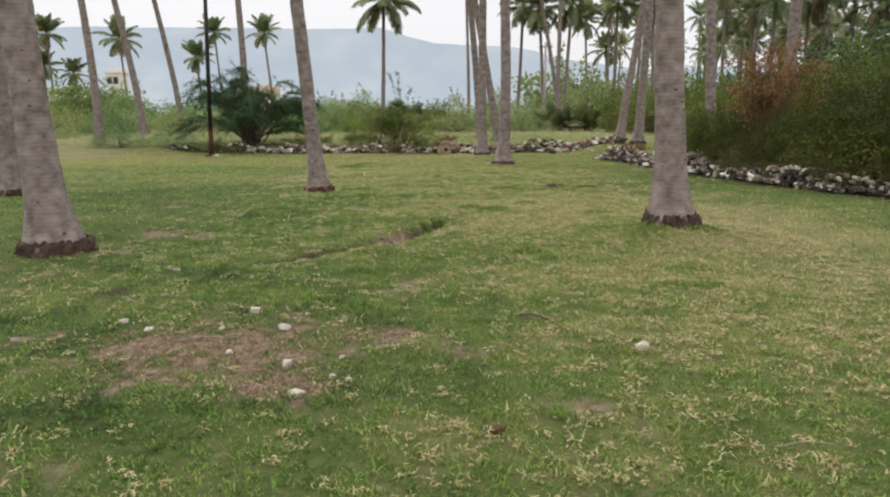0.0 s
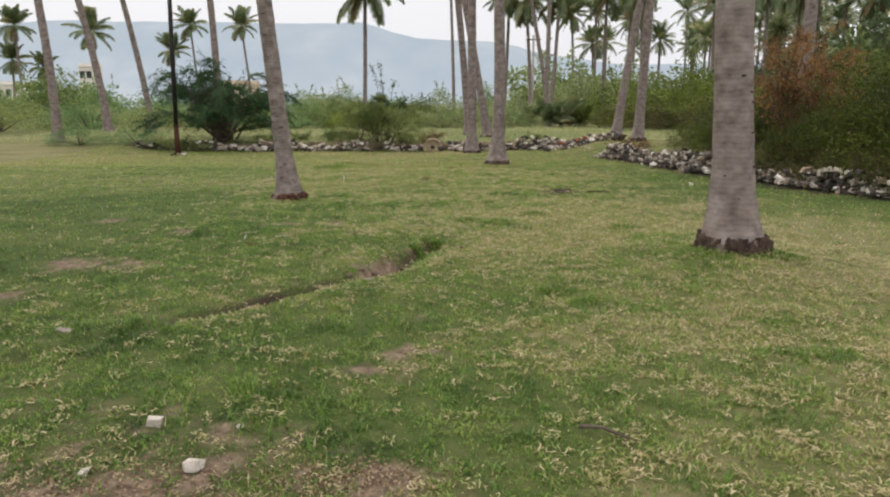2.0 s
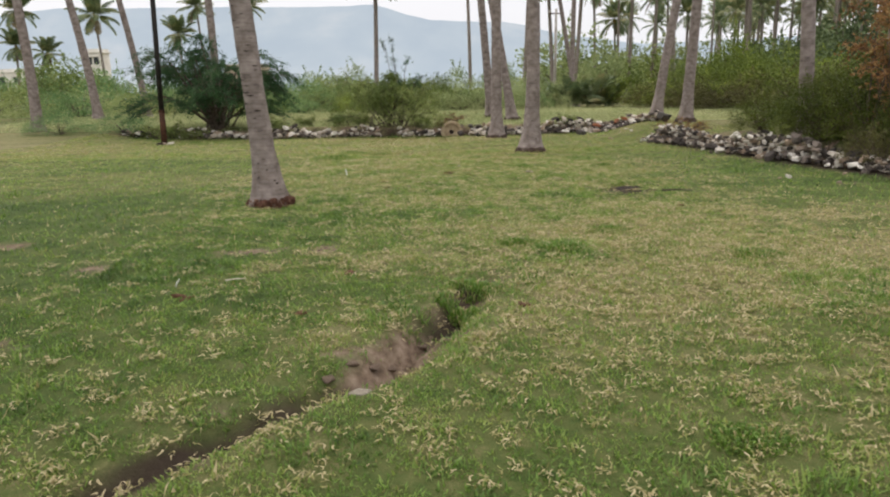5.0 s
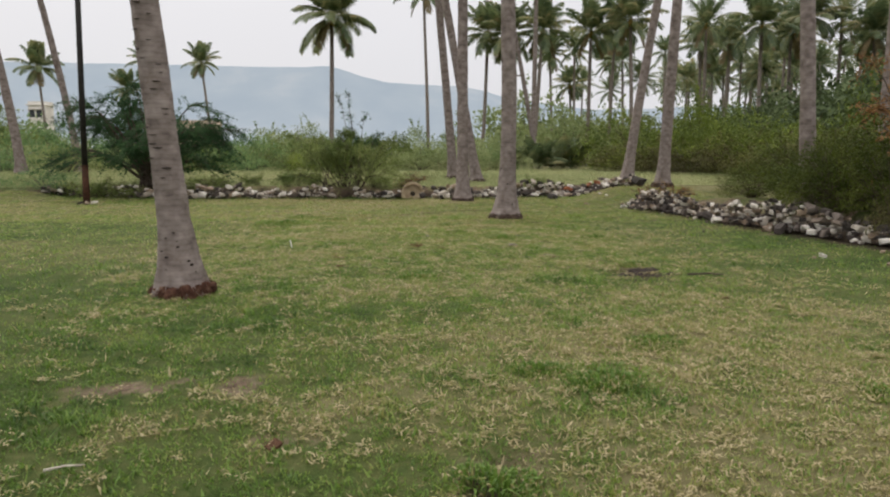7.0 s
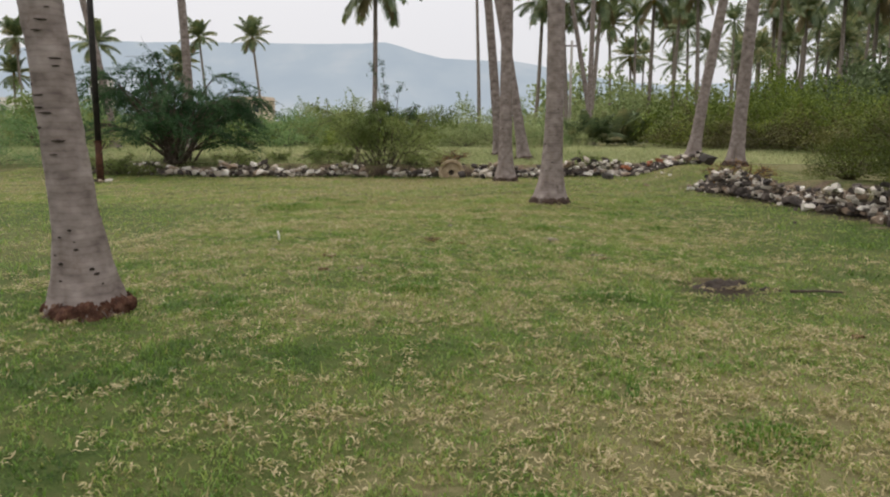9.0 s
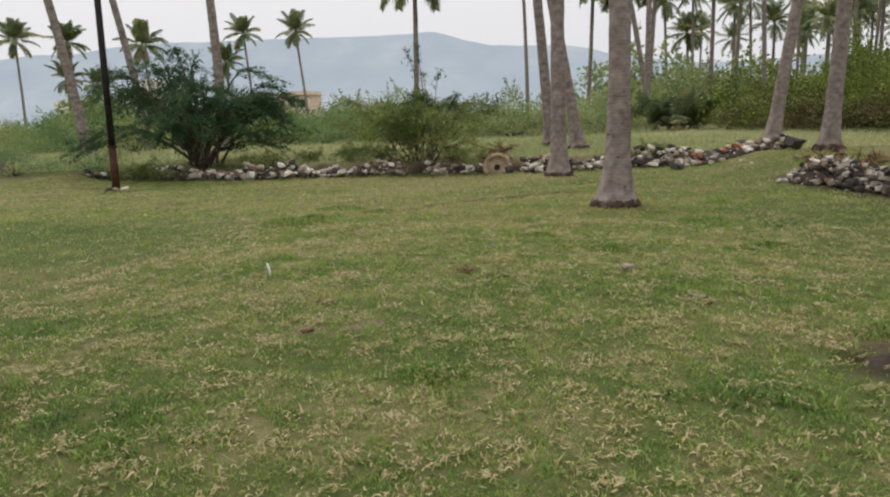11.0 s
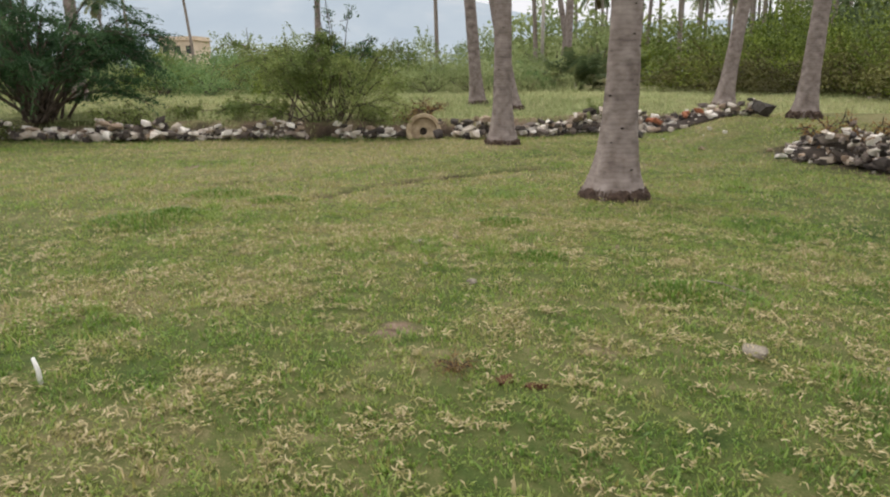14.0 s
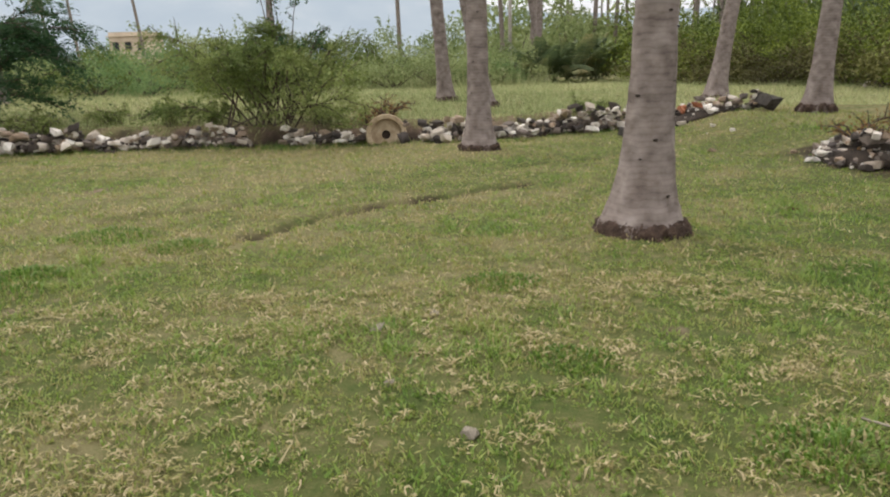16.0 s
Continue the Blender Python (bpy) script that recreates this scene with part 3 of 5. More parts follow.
rubble("stone_heap", "low scatter of white stones and broken brick by the wall", 6.4, 31.6, 1.3, 0.6, 80, 0.22, 12)


rubble("stone_heap", "low far heap of grey and white stones in the grass", 15.58, 37.62, 0.9, 0.7, 70, 0.30, 13)


def loose_stone(label, x, y, size, seed, mat=None, flat=1.0, name="stone", category="stone", sink=0.12):
    me = stone_mesh(name, seed, mat or M_WHITE, (1, 0.75, 0.6))
    ob = new(name, me)
    rs = random.Random(seed)
    ob.matrix_world = Matrix.LocRotScale((x, y, h1(x, y) + size * flat * (0.3 - sink)), Euler((rs.uniform(-0.2, 0.2), rs.uniform(-0.2, 0.2), rs.uniform(0, 6.28))), Vector((size, size, size * flat)))
    return tagged(ob, label, category, "stones in the turf")


for k, (x, y, size) in enumerate([(-1.38, 5.8, 0.10), (-2.04, 5.34, 0.075), (-2.34, 5.57, 0.08), (-1.04, 5.38, 0.115), (-0.84, 4.63, 0.12), (-0.68, 4.15, 0.10), (-0.52, 4.44, 0.055), (-0.52, 4.78, 0.05), (-2.88, 5.08, 0.07), (1.52, 5.0, 0.13), (-1.5, 5.32, 0.07), (-1.28, 4.83, 0.06), (-0.41, 4.4, 0.05), (-0.95, 5.8, 0.05)]):
    loose_stone("white quartz stone lying in the turf", x, y, size, 300 + k)
for k, (x, y, size, flat) in enumerate([(-2.62, 7.29, 0.16, 0.35), (1.40, 18.75, 0.22, 0.35), (1.75, 17.7, 0.14, 0.4), (1.96, 18.5, 0.11, 0.5), (0.06, 20.1, 0.11, 0.6), (-0.3, 21.3, 0.12, 0.4), (-2.04, 18.1, 0.08, 0.5), (-0.63, 9.02, 0.15, 0.3), (0.05, 21.5, 0.10, 0.6), (-0.25, 20.6, 0.10, 0.4)]):
    loose_stone("pale flat stone half sunk in the turf", x, y, size, 340 + k, M_PALE, flat)
loose_stone("pale stone fallen from the dry-stone wall", 6.67, 20.6, 0.34, 371, M_STONE_J)
M_BOULDER = material("dark_boulder", [(0.3, (0.045, 0.040, 0.036)), (0.7, (0.115, 0.103, 0.094))], scale=8, bump=0.5)
loose_stone("dark rounded boulder on the turf", 4.69, 30.63, 0.50, 372, M_BOULDER, 0.85, "boulder", "boulder")
loose_stone("large dark boulder at the wall's broken end", 7.75, 31.05, 0.7, 373, M_BOULDER, 0.9, "boulder", "boulder", 0.05)
for k, (x, y) in enumerate([(0.44, 3.75), (0.38, 10.38), (-2.13, 10.61), (-1.2, 10.26), (0.08, 18.55), (0.2, 18.46), (-1.25, 17.63), (1.77, 17.5), (3.77, 23.77), (-1.18, 16.85), (-2.22, 10.68), (-1.0, 11.3), (2.91, 14.67), (-1.32, 17.7)]):
    loose_stone("brown coconut husk piece in the grass", x, y, 0.13, 380 + k, M_HUSK, 0.4, "coconut_husk", "husk")
rs = random.Random(77)
for k in range(26):
    x, y = rs.uniform(5.0, 7.2), rs.uniform(16, 30.5)
    loose_stone("small pale stone near the dry-stone wall", min(x, float(np.interp(y, RIGHT_Y, RIGHT_X)) - 0.15), y, rs.uniform(0.06, 0.16), 400 + k, M_STONE_J)
for k in range(5):
    x, y = 5.9 + rs.uniform(-0.5, 0.6), 31.5 + rs.uniform(-0.3, 0.3)
    ob = new("brick", stone_mesh("brick", 440 + k, M_BRICK, (1, 0.5, 0.4)))
    ob.matrix_world = stone_pose(rs, x, y, h1(x, y) + 0.28, 0.32)
    tagged(ob, "broken orange-red brick on the stone heap", "brick", "bricks on the heap")


def stick(label, pts, r, mat, name="stick"):
    bm = bmesh.new()
    tube(bm, [(x, y, h1(x, y) + dz) for x, y, dz in pts], [r * (1 - 0.4 * k / (len(pts) - 1)) for k in range(len(pts))], 6)
    tagged(new(name, bm_mesh(name, bm, mat, True)), label, "stick")


def millstone():
    """A round cast disc set on edge, with a raised lip and a small hole."""
    m = pose(-0.03, 30.98, h1(-0.03, 30.9) + 0.17, 90 - 6, 0, 2)
    ring = thing("stone_ring", m, "round tan concrete disc with a hole, half sunk on edge", "concrete ring")
    profile = [(0.085, 0.02), (0.285, 0.02), (0.30, 0.03), (0.305, 0.15), (0.37, 0.16), (0.39, 0.14), (0.395, -0.06), (0.36, -0.08), (0.085, -0.08)]
    bm = bmesh.new()
    n = 64
    loops = []
    for k in range(n):
        a = 2 * math.pi * k / n
        w = 1 + 0.012 * noise.noise(Vector((math.cos(a) * 3, math.sin(a) * 3, 0)))
        loops.append([bm.verts.new((r * w * math.cos(a), r * w * math.sin(a), z)) for r, z in profile])
    for k in range(n):
        a, b = loops[k], loops[(k + 1) % n]
        for j in range(len(profile)):
            j2 = (j + 1) % len(profile)
            bm.faces.new((a[j], b[j], b[j2], a[j2]))
    part("disc", bm, M_CONC, ring)
    # Dark disc plugs the hole; its colour stands in for the shade inside.
    bm = bmesh.new()
    bmesh.ops.create_cone(bm, cap_ends=True, segments=24, radius1=0.084, radius2=0.084, depth=0.02, matrix=Matrix.Translation((0, 0, -0.05)))
    part("hole_backing", bm, M_DARK, ring, "disc painted dark as the hole's shade")


millstone()
M_CLOD = material("dry_earth_clod", [(0.3, (0.10, 0.068, 0.048)), (0.7, (0.27, 0.20, 0.15))], scale=18, bump=0.8, bump_scale=60)
for k, (x, y, size) in enumerate([(-0.52, 9.62, 0.10), (-0.44, 9.75, 0.13), (-0.60, 9.45, 0.11), (-0.35, 9.95, 0.12), (-0.72, 9.36, 0.09), (-0.30, 10.12, 0.10), (-0.82, 9.18, 0.10), (-0.18, 9.82, 0.07), (-0.50, 9.30, 0.06), (-0.22, 10.6, 0.10)]):
    loose_stone("crumbling brown clod on the gully's edge", x, y, size, 460 + k, M_CLOD, 0.55, "earth_clod", "clod")


# ---- poles ----
def tube(bm, pts, radii, sides=8, cap=True):
    prev = None
    for k, (p, r) in enumerate(zip(pts, radii)):
        d = (Vector(pts[min(k + 1, len(pts) - 1)]) - Vector(pts[max(k - 1, 0)])).normalized()
        u = d.orthogonal().normalized() if abs(d.z) < 0.9 else Vector((1, 0, 0)).cross(d).normalized()
        w = d.cross(u)
        ring = [bm.verts.new(Vector(p) + (math.cos(a) * u + math.sin(a) * w) * float(r)) for a in (2 * math.pi * i / sides for i in range(sides))]
        if prev:
            for i in range(sides):
                bm.faces.new((prev[i], prev[(i + 1) % sides], ring[(i + 1) % sides], ring[i]))
        elif cap:
            bm.faces.new(ring[::-1])
        prev = ring
    if cap:
        bm.faces.new(prev)


def iron_pole():
    x, y = -9.75, 28.85
    pole = thing("utility_pole", pose(x, y, h1(x, y)), "tall black iron pole with a rusty foot, leaning slightly", "pole")
    bm = bmesh.new()
    tube(bm, [(0, 0, 1.1), (0.07, 0, 4.0), (0.20, 0, 8.6)], [0.085, 0.08, 0.07], 10)
    part("shaft", bm, M_IRON, pole, smooth=True)
    bm = bmesh.new()
    tube(bm, [(-0.02, 0, -0.1), (-0.01, 0, 0.6), (0, 0, 1.12)], [0.098, 0.096, 0.090], 10)
    part("foot_sleeve", bm, M_RUST, pole, "rusty brown lower sleeve", True)
    for k in range(2):
        bm = bmesh.new()
        bmesh.ops.create_cone(bm, cap_ends=True, segments=12, radius1=0.115, radius2=0.115, depth=0.05, matrix=Matrix.Translation((0.05 * k, 0, 1.12 + 5.5 * k)))
        part("collar", bm, M_RUST, pole)
    rs2 = random.Random(9)
    for k in range(5):
        a = k * 1.26
        child("footing_stone", rs2.choice(ROCKS), pole, at=stone_pose(rs2, 0.2 * math.cos(a), 0.2 * math.sin(a), 0.04, 0.2))


iron_pole()


def far_pole(x, y, tall, label):
    pole = thing("utility_pole", pose(x, y, h1(x, y)), label, "pole")
    bm = bmesh.new()
    tube(bm, [(0, 0, -0.1), (0, 0, tall)], [0.13, 0.09], 8)
    part("shaft", bm, M_POLE, pole, smooth=True)
    bm = bmesh.new()
    tube(bm, [(-0.6, 0, tall - 0.35), (0.6, 0, tall - 0.35)], [0.05, 0.05], 6)
    part("crossarm", bm, M_RUST, pole)
    for k in (-0.5, 0.5):
        bm = bmesh.new()
        tube(bm, [(k, 0, tall - 0.33), (k, 0, tall - 0.1)], [0.04, 0.06], 6)
        part("insulator", bm, M_LIME, pole)


far_pole(8.2, 60.0, 7.2, "pale grey power pole with a crossarm beyond the scrub")


stick("short white stake standing in the turf", [(-2.10, 18.66, -0.02), (-2.105, 18.66, 0.07), (-2.12, 18.66, 0.13)], 0.013, M_STAKE, "stake")
stick("bleached palm rib lying on the turf", [(-1.98, 11.05, 0.03), (-1.9, 11.08, 0.038), (-1.82, 11.10, 0.03)], 0.007, M_WHITE)
stick("bleached splinter sticking out of the turf", [(-2.34, 10.94, 0.0), (-2.33, 10.945, 0.035), (-2.31, 10.95, 0.065)], 0.006, M_STAKE)
stick("dark broken stick in the turf", [(0.75, 5.75, 0.03), (0.85, 5.70, 0.05), (0.97, 5.62, 0.03)], 0.012, M_WOOD)
stick("pale dry palm rib lying on the turf", [(1.75, 3.55, 0.025), (1.9, 3.57, 0.035), (2.05, 3.55, 0.025)], 0.004, M_PALE)
stick("pale dry palm rib lying on the turf", [(1.62, 19.95, 0.03), (1.70, 19.8, 0.045), (1.78, 19.65, 0.03)], 0.006, M_PALE)
stick("dark fallen twig on the turf", [(3.05, 15.9, 0.03), (3.3, 15.85, 0.05), (3.5, 15.9, 0.03)], 0.015, M_WOOD)
stick("pale dry twig across the bare soil", [(-1.75, 5.0, 0.02), (-1.55, 5.08, 0.035), (-1.3, 5.1, 0.02)], 0.007, M_PALE)


# ---- coconut palms ----
def frond_mesh(name, seed, long, rise, droop, pairs, leaf, mat, fine=True):
    """One feathery frond: an arching rib with two rows of hanging leaflets."""
    rs2 = random.Random(seed)
    n = 12
    pts, ang = [Vector((0.08, 0, 0))], rise
    for k in range(n):
        ang -= (rise - droop) / n * (0.5 + k / n)
        pts.append(pts[-1] + Vector((math.cos(ang), 0, math.sin(ang))) * long / n)
    verts, faces = [], []

    def tri(a, b, c):
        i = len(verts)
        verts.extend((a, b, c))
        faces.append((i, i + 1, i + 2))
    for k in range(n):
        a, b = pts[k], pts[k + 1]
        w0, w1 = 0.035 * (1 - k / n) + 0.006, 0.035 * (1 - (k + 1) / n) + 0.006
        for s0, s1 in ((Vector((0, 1, 0)), Vector((0, -1, 0))), (Vector((0, 1, 0)), Vector((0, 0, -1.2))), (Vector((0, -1, 0)), Vector((0, 0, -1.2))))[: 3 if fine else 1]:
            tri(a + s0 * w0, a + s1 * w0, b + s1 * w1)
            tri(a + s0 * w0, b + s1 * w1, b + s0 * w1)
    for i in range(pairs):
        s = 0.16 + 0.84 * (i + rs2.random() * 0.6) / pairs
        f = min(s * n, n - 0.001)
        k = int(f)
        p = pts[k].lerp(pts[k + 1], f - k)
        d = (pts[k + 1] - pts[k]).normalized()
        size = leaf * (0.35 + 0.75 * math.sin(math.pi * min(0.98, 0.12 + s * 0.86))) * rs2.uniform(0.85, 1.1)
        for side in (-1, 1):
            way = (d * rs2.uniform(0.45, 0.75) + Vector((0, side, 0)) * 0.85 + Vector((0, 0, -rs2.uniform(0.05, 0.45)))).normalized()
            mid = p + way * size * 0.5
            tip = mid + (way + Vector((0, 0, -rs2.uniform(0.4, 1.0)))).normalized() * size * 0.5
            w = d * 0.045
            if fine:
                i0 = len(verts)
                verts.extend((p - w * 0.6, p + w * 0.6, mid + w, mid - w, tip))
                faces.extend(((i0, i0 + 1, i0 + 2), (i0, i0 + 2, i0 + 3), (i0 + 3, i0 + 2, i0 + 4)))
            else:
                tri(p - w * 1.3, p + w * 1.3, tip)
    return mesh_np(name, np.array([tuple(v) for v in verts]), np.array(faces), mat)


FROND_SETS = {}
for tag, fine, pairs in (("near", True, 46), ("far", False, 22)):
    FROND_SETS[tag] = [frond_mesh("frond", 500 + k, lg, rise, droop, pairs, 0.76, mt, fine) for k, (lg, rise, droop, mt) in enumerate([
(2.5, 1.52, 1.10, M_FROND), (2.8, 1.30, 0.62, M_FROND), (2.9, 1.06, 0.12, M_FROND), (2.9, 0.72, -0.42, M_FROND), (2.8, 0.22, -0.92, M_FROND), (2.6, -0.40, -1.32, M_FROND), (2.4, -0.8, -1.5, M_DRYFROND)])]


def crown_plan(seed, n):
    """For each frond of a crown: which shape and which way it points."""
    rs2 = random.Random(seed)
    out = []
    for k in range(n):
        u = k / n
        shape = min(5, int(u * 6.2 + rs2.uniform(-0.6, 0.6)))
        out.append((max(0, shape), k * 2.399 + rs2.uniform(-0.3, 0.3), rs2.uniform(0.85, 1.08)))
    for k in range(max(1, n // 9)):
        out.append((6, rs2.uniform(0, 6.28), rs2.uniform(0.8, 1.0)))
    return out


def heart_mesh(seed):
    """The crown's heart: leaf bases and a bunch of nuts."""
    rs2 = random.Random(seed)
    bm = bmesh.new()
    tube(bm, [(0, 0, -0.5), (0, 0, -0.1), (0, 0, 0.35)], [0.13, 0.17, 0.05], 8)
    for k in range(9):
        a = rs2.uniform(0, 6.28)
        bmesh.ops.create_icosphere(bm, subdivisions=1, radius=0.11, matrix=Matrix.Translation((0.27 * math.cos(a), 0.27 * math.sin(a), -0.3 + rs2.uniform(-0.18, 0.1))))
    return bm_mesh("crown", bm, M_NUT, True)


HEARTS = [heart_mesh(k) for k in range(3)]


def trunk_mesh(name, tall, r_base, r_mid, r_top, lean, bend, seed, sides=20, close=True, mat=None):
    """A palm trunk: flared foot, leaf-scar rings, slow bend. lean and bend: metres aside at the top, in x and y."""
    rs2 = random.Random(seed)
    verts, z = [], -0.12
    zs = []
    while z < tall:
        zs.append(z)
        z += (0.035 if z < 5.5 else 0.12) if close else 0.7
    zs.append(tall)
    ring_gap = 0.131
    ph = rs2.uniform(0, 9)
    for z in zs:
        u = max(z, 0) / tall
        flare = math.exp(-max(z, 0) / 0.38)
        r = r_mid + (r_top - r_mid) * u ** 0.8 + (r_base - r_mid) * flare
        cx = lean[0] * u + bend[0] * 4 * u * (1 - u) * (1 - u)
        cy = lean[1] * u + bend[1] * 4 * u * (1 - u) * (1 - u)
        for k in range(sides):
            a = 2 * math.pi * k / sides
            q = Vector((math.cos(a) * 1.1, math.sin(a) * 1.1, z * 1.2 + ph))
            bump_r = 0.0
            if close:
                zz = z + 0.035 * noise.noise(q * 1.6)
                saw = (zz / ring_gap) % 1.0
                bump_r = 0.0035 * math.exp(-((saw - 0.5) / 0.12) ** 2) + 0.010 * noise.noise(q * 2.2) + 0.006 * noise.noise(q * 7)
                bump_r += flare * 0.05 * noise.noise(Vector((math.cos(a) * 2.3, math.sin(a) * 2.3, ph)))
            verts.append((cx + (r + bump_r) * math.cos(a), cy + (r + bump_r) * math.sin(a), z))
    n = len(zs)
    i = np.arange(n * sides).reshape(n, sides)
    j = np.roll(i, -1, axis=1)
    faces = np.stack([i[:-1].ravel(), j[:-1].ravel(), j[1:].ravel(), i[1:].ravel()], 1)
    return mesh_np(name, np.array(verts), faces, mat or M_BARK, True)


def root_skirt(radius, tall, seed):
    """The worn ring of dark root fibre round a palm's foot."""
    rs2 = random.Random(seed)
    bm = bmesh.new()
    n, rows = 84, 6
    grid = []
    for r in range(rows):
        u = r / (rows - 1)
        row = []
        for k in range(n):
            a = 2 * math.pi * k / n
            q = Vector((math.cos(a) * 3, math.sin(a) * 3, u * 2 + seed))
            rad = radius * (1.10 - 0.17 * u) + 0.05 * noise.noise(q) + 0.055 * noise.noise(q * 3.1) + 0.03 * noise.noise(q * 7.3) - 0.03 * (u > 0.9)
            row.append(bm.verts.new((rad * math.cos(a), rad * math.sin(a), -0.08 + (tall + 0.08) * u * (1 + 0.22 * noise.noise(q * 2.3)))))
        grid.append(row)
    for r in range(rows - 1):
        for k in range(n):
            bm.faces.new((grid[r][k], grid[r][(k + 1) % n], grid[r + 1][(k + 1) % n], grid[r + 1][k]))
    for k in range(420):
        a = rs2.uniform(0, 6.28)
        z0 = rs2.uniform(0.25, 1.0) * tall
        r0 = radius * (1.08 - 0.17 * z0 / tall)
        d = Vector((math.cos(a), math.sin(a), 0))
        p = d * r0 + Vector((0, 0, z0))
        side = Vector((-d.y, d.x, 0)) * 0.006
        tip = p + d * rs2.uniform(0.01, 0.05) + Vector((0, 0, -rs2.uniform(0.03, 0.10))) + side * rs2.uniform(-4, 4)
        va, vb, vc = bm.verts.new(p - side), bm.verts.new(p + side), bm.verts.new(tip)
        bm.faces.new((va, vb, vc))
    return bm


def palm(x, y, label, tall, r_base, r_mid, r_top, lean, bend, seed, skirt=0.15, fronds=24, size=1.0, tag="far", group="coconut palms", close=True):
    z = h1(x, y)
    tree = thing("coconut_palm", pose(x, y, z), label, "palm tree", group)
    child("trunk", trunk_mesh("trunk", tall, r_base, r_mid, r_top, lean, bend, seed, 20 if close else 10, close, M_BARK if close else M_BARK_FAR), tree)
    if skirt:
        part("root_skirt", root_skirt(r_base, skirt, seed), M_ROOT_RED if seed == 3 else M_ROOT, tree, "red-brown fringe of root fibre" if seed == 3 else "dark fibrous root ring", True)
    crown = child("crown", HEARTS[seed % 3], tree, at=Matrix.Translation((lean[0], lean[1], tall)) @ Matrix.Diagonal((size, size, size, 1)))
    for shape, turn, k in crown_plan(seed, fronds):
        child("frond", FROND_SETS[tag][shape], crown, at=pose(0, 0, 0, 0, 0, math.degrees(turn)) @ Matrix.Diagonal((k, k, k, 1)))
    return tree


def scar_shades(tree, tall, r_base, r_mid, lean, bend, seed, count, low, high, facing, name="bark_scar", label="dark lump painted as a shaded bark pit"):
    """Dark lumps set on the bark, coloured as the shade in pits and cut notches."""
    rs2 = random.Random(seed)
    for k in range(count):
        z = low + (high - low) * (k + rs2.random() * 0.7) / count
        u = z / tall
        r = r_mid + (r_base - r_mid) * math.exp(-z / 0.38) - 0.02 * u
        a = math.radians(facing + rs2.uniform(-55, 55))
        cx, cy = lean[0] * u + bend[0] * 4 * u * (1 - u) ** 2, lean[1] * u + bend[1] * 4 * u * (1 - u) ** 2
        bm = bmesh.new()
        bmesh.ops.create_icosphere(bm, subdivisions=1, radius=1)
        size = rs2.uniform(0.008, 0.019)
        broad = 2.6 if name == "climbing_notch" else 1.2
        for v in bm.verts:
            v.co = Vector((v.co.x * 0.010, v.co.y * size * rs2.uniform(0.8, 1.6) * broad, v.co.z * size * rs2.uniform(0.6, 1.0) / broad ** 0.5))
        bm.transform(Matrix.Translation((cx + (r + 0.001) * math.cos(a), cy + (r + 0.001) * math.sin(a), z)) @ Matrix.Rotation(a, 4, "Z"))
        part(name, bm, M_DARK, tree, label)


p1 = palm(-4.52, 8.45, "leaning coconut palm with a wide dark root ring", 11.0, 0.40, 0.205, 0.13, (-0.3, 0.2), (-0.2, 0), 1, 0.17)
palm(-9.0, 14.5, "coconut palm on the open turf", 11.5, 0.34, 0.19, 0.12, (-0.4, 0.5), (0.2, 0), 2)
p3 = palm(-2.67, 15.2, "leaning coconut palm with a notched grey trunk", 12.0, 0.30, 0.150, 0.115, (-1.1, 0.3), (0.03, 0), 3, 0.13)
p4 = palm(3.12, 9.45, "stout grey coconut palm with a ragged root ring", 11.0, 0.355, 0.195, 0.13, (-0.6, 0.3), (-0.02, 0), 4, 0.16)
p5 = palm(1.92, 23.0, "straight grey coconut palm with a broad flared foot", 12.0, 0.37, 0.178, 0.125, (-0.3, 0.4), (0.22, 0), 5, 0.09)
p6 = palm(1.50, 29.1, "slender grey coconut palm before the stone wall", 12.5, 0.34, 0.18, 0.125, (0.0, 0.5), (-0.02, 0), 6, 0.10)
palm(1.80, 37.1, "slender coconut palm leaning beyond the wall", 13.0, 0.32, 0.19, 0.13, (-1.2, 0), (0.05, 0), 7, 0.12)
palm(2.60, 35.1, "leaning coconut palm beyond the stone wall", 13.0, 0.34, 0.19, 0.13, (-2.4, 0.4), (0.03, 0), 8, 0.12)
palm(8.29, 30.25, "coconut palm with a dark mounded foot in the wall's gap", 12.0, 0.34, 0.19, 0.13, (0.45, 0), (0.0, 0), 9, 0.16)
palm(8.66, 35.0, "coconut palm leaning beside the green hedge", 12.0, 0.38, 0.20, 0.13, (1.9, 0.5), (-0.1, 0), 10, 0.10)
palm(8.45, 22.3, "coconut palm rising out of the thicket", 12.5, 0.28, 0.165, 0.12, (-0.7, 0.4), (0, 0), 11, 0)
palm(11.8, 24.6, "coconut palm rising out of the thicket", 12.0, 0.32, 0.22, 0.14, (0.3, 0.4), (0, 0), 12, 0)
palm(-16.9, 33.7, "coconut palm leaning at the field's far edge", 12.5, 0.32, 0.20, 0.13, (-0.7, 0), (0.3, 0), 13, 0)
palm(-17.2, 39.3, "leaning coconut palm behind the scrub", 12.5, 0.32, 0.20, 0.13, (-2.0, 0), (0.3, 0), 14, 0)
palm(-16.2, 42.6, "leaning slender coconut palm behind the scrub", 13.0, 0.30, 0.18, 0.12, (-2.2, 0), (0.25, 0), 15, 0)
palm(-11.6, 40.1, "coconut palm rising behind the dark acacia bush", 13.0, 0.32, 0.21, 0.13, (-0.3, 0), (0.2, 0), 16, 0)
palm(-4.75, 49.8, "lone coconut palm with a drooping green crown", 9.0, 0.26, 0.16, 0.11, (0.28, 0), (0.08, 0), 17, 0, 34, 1.08, "near")
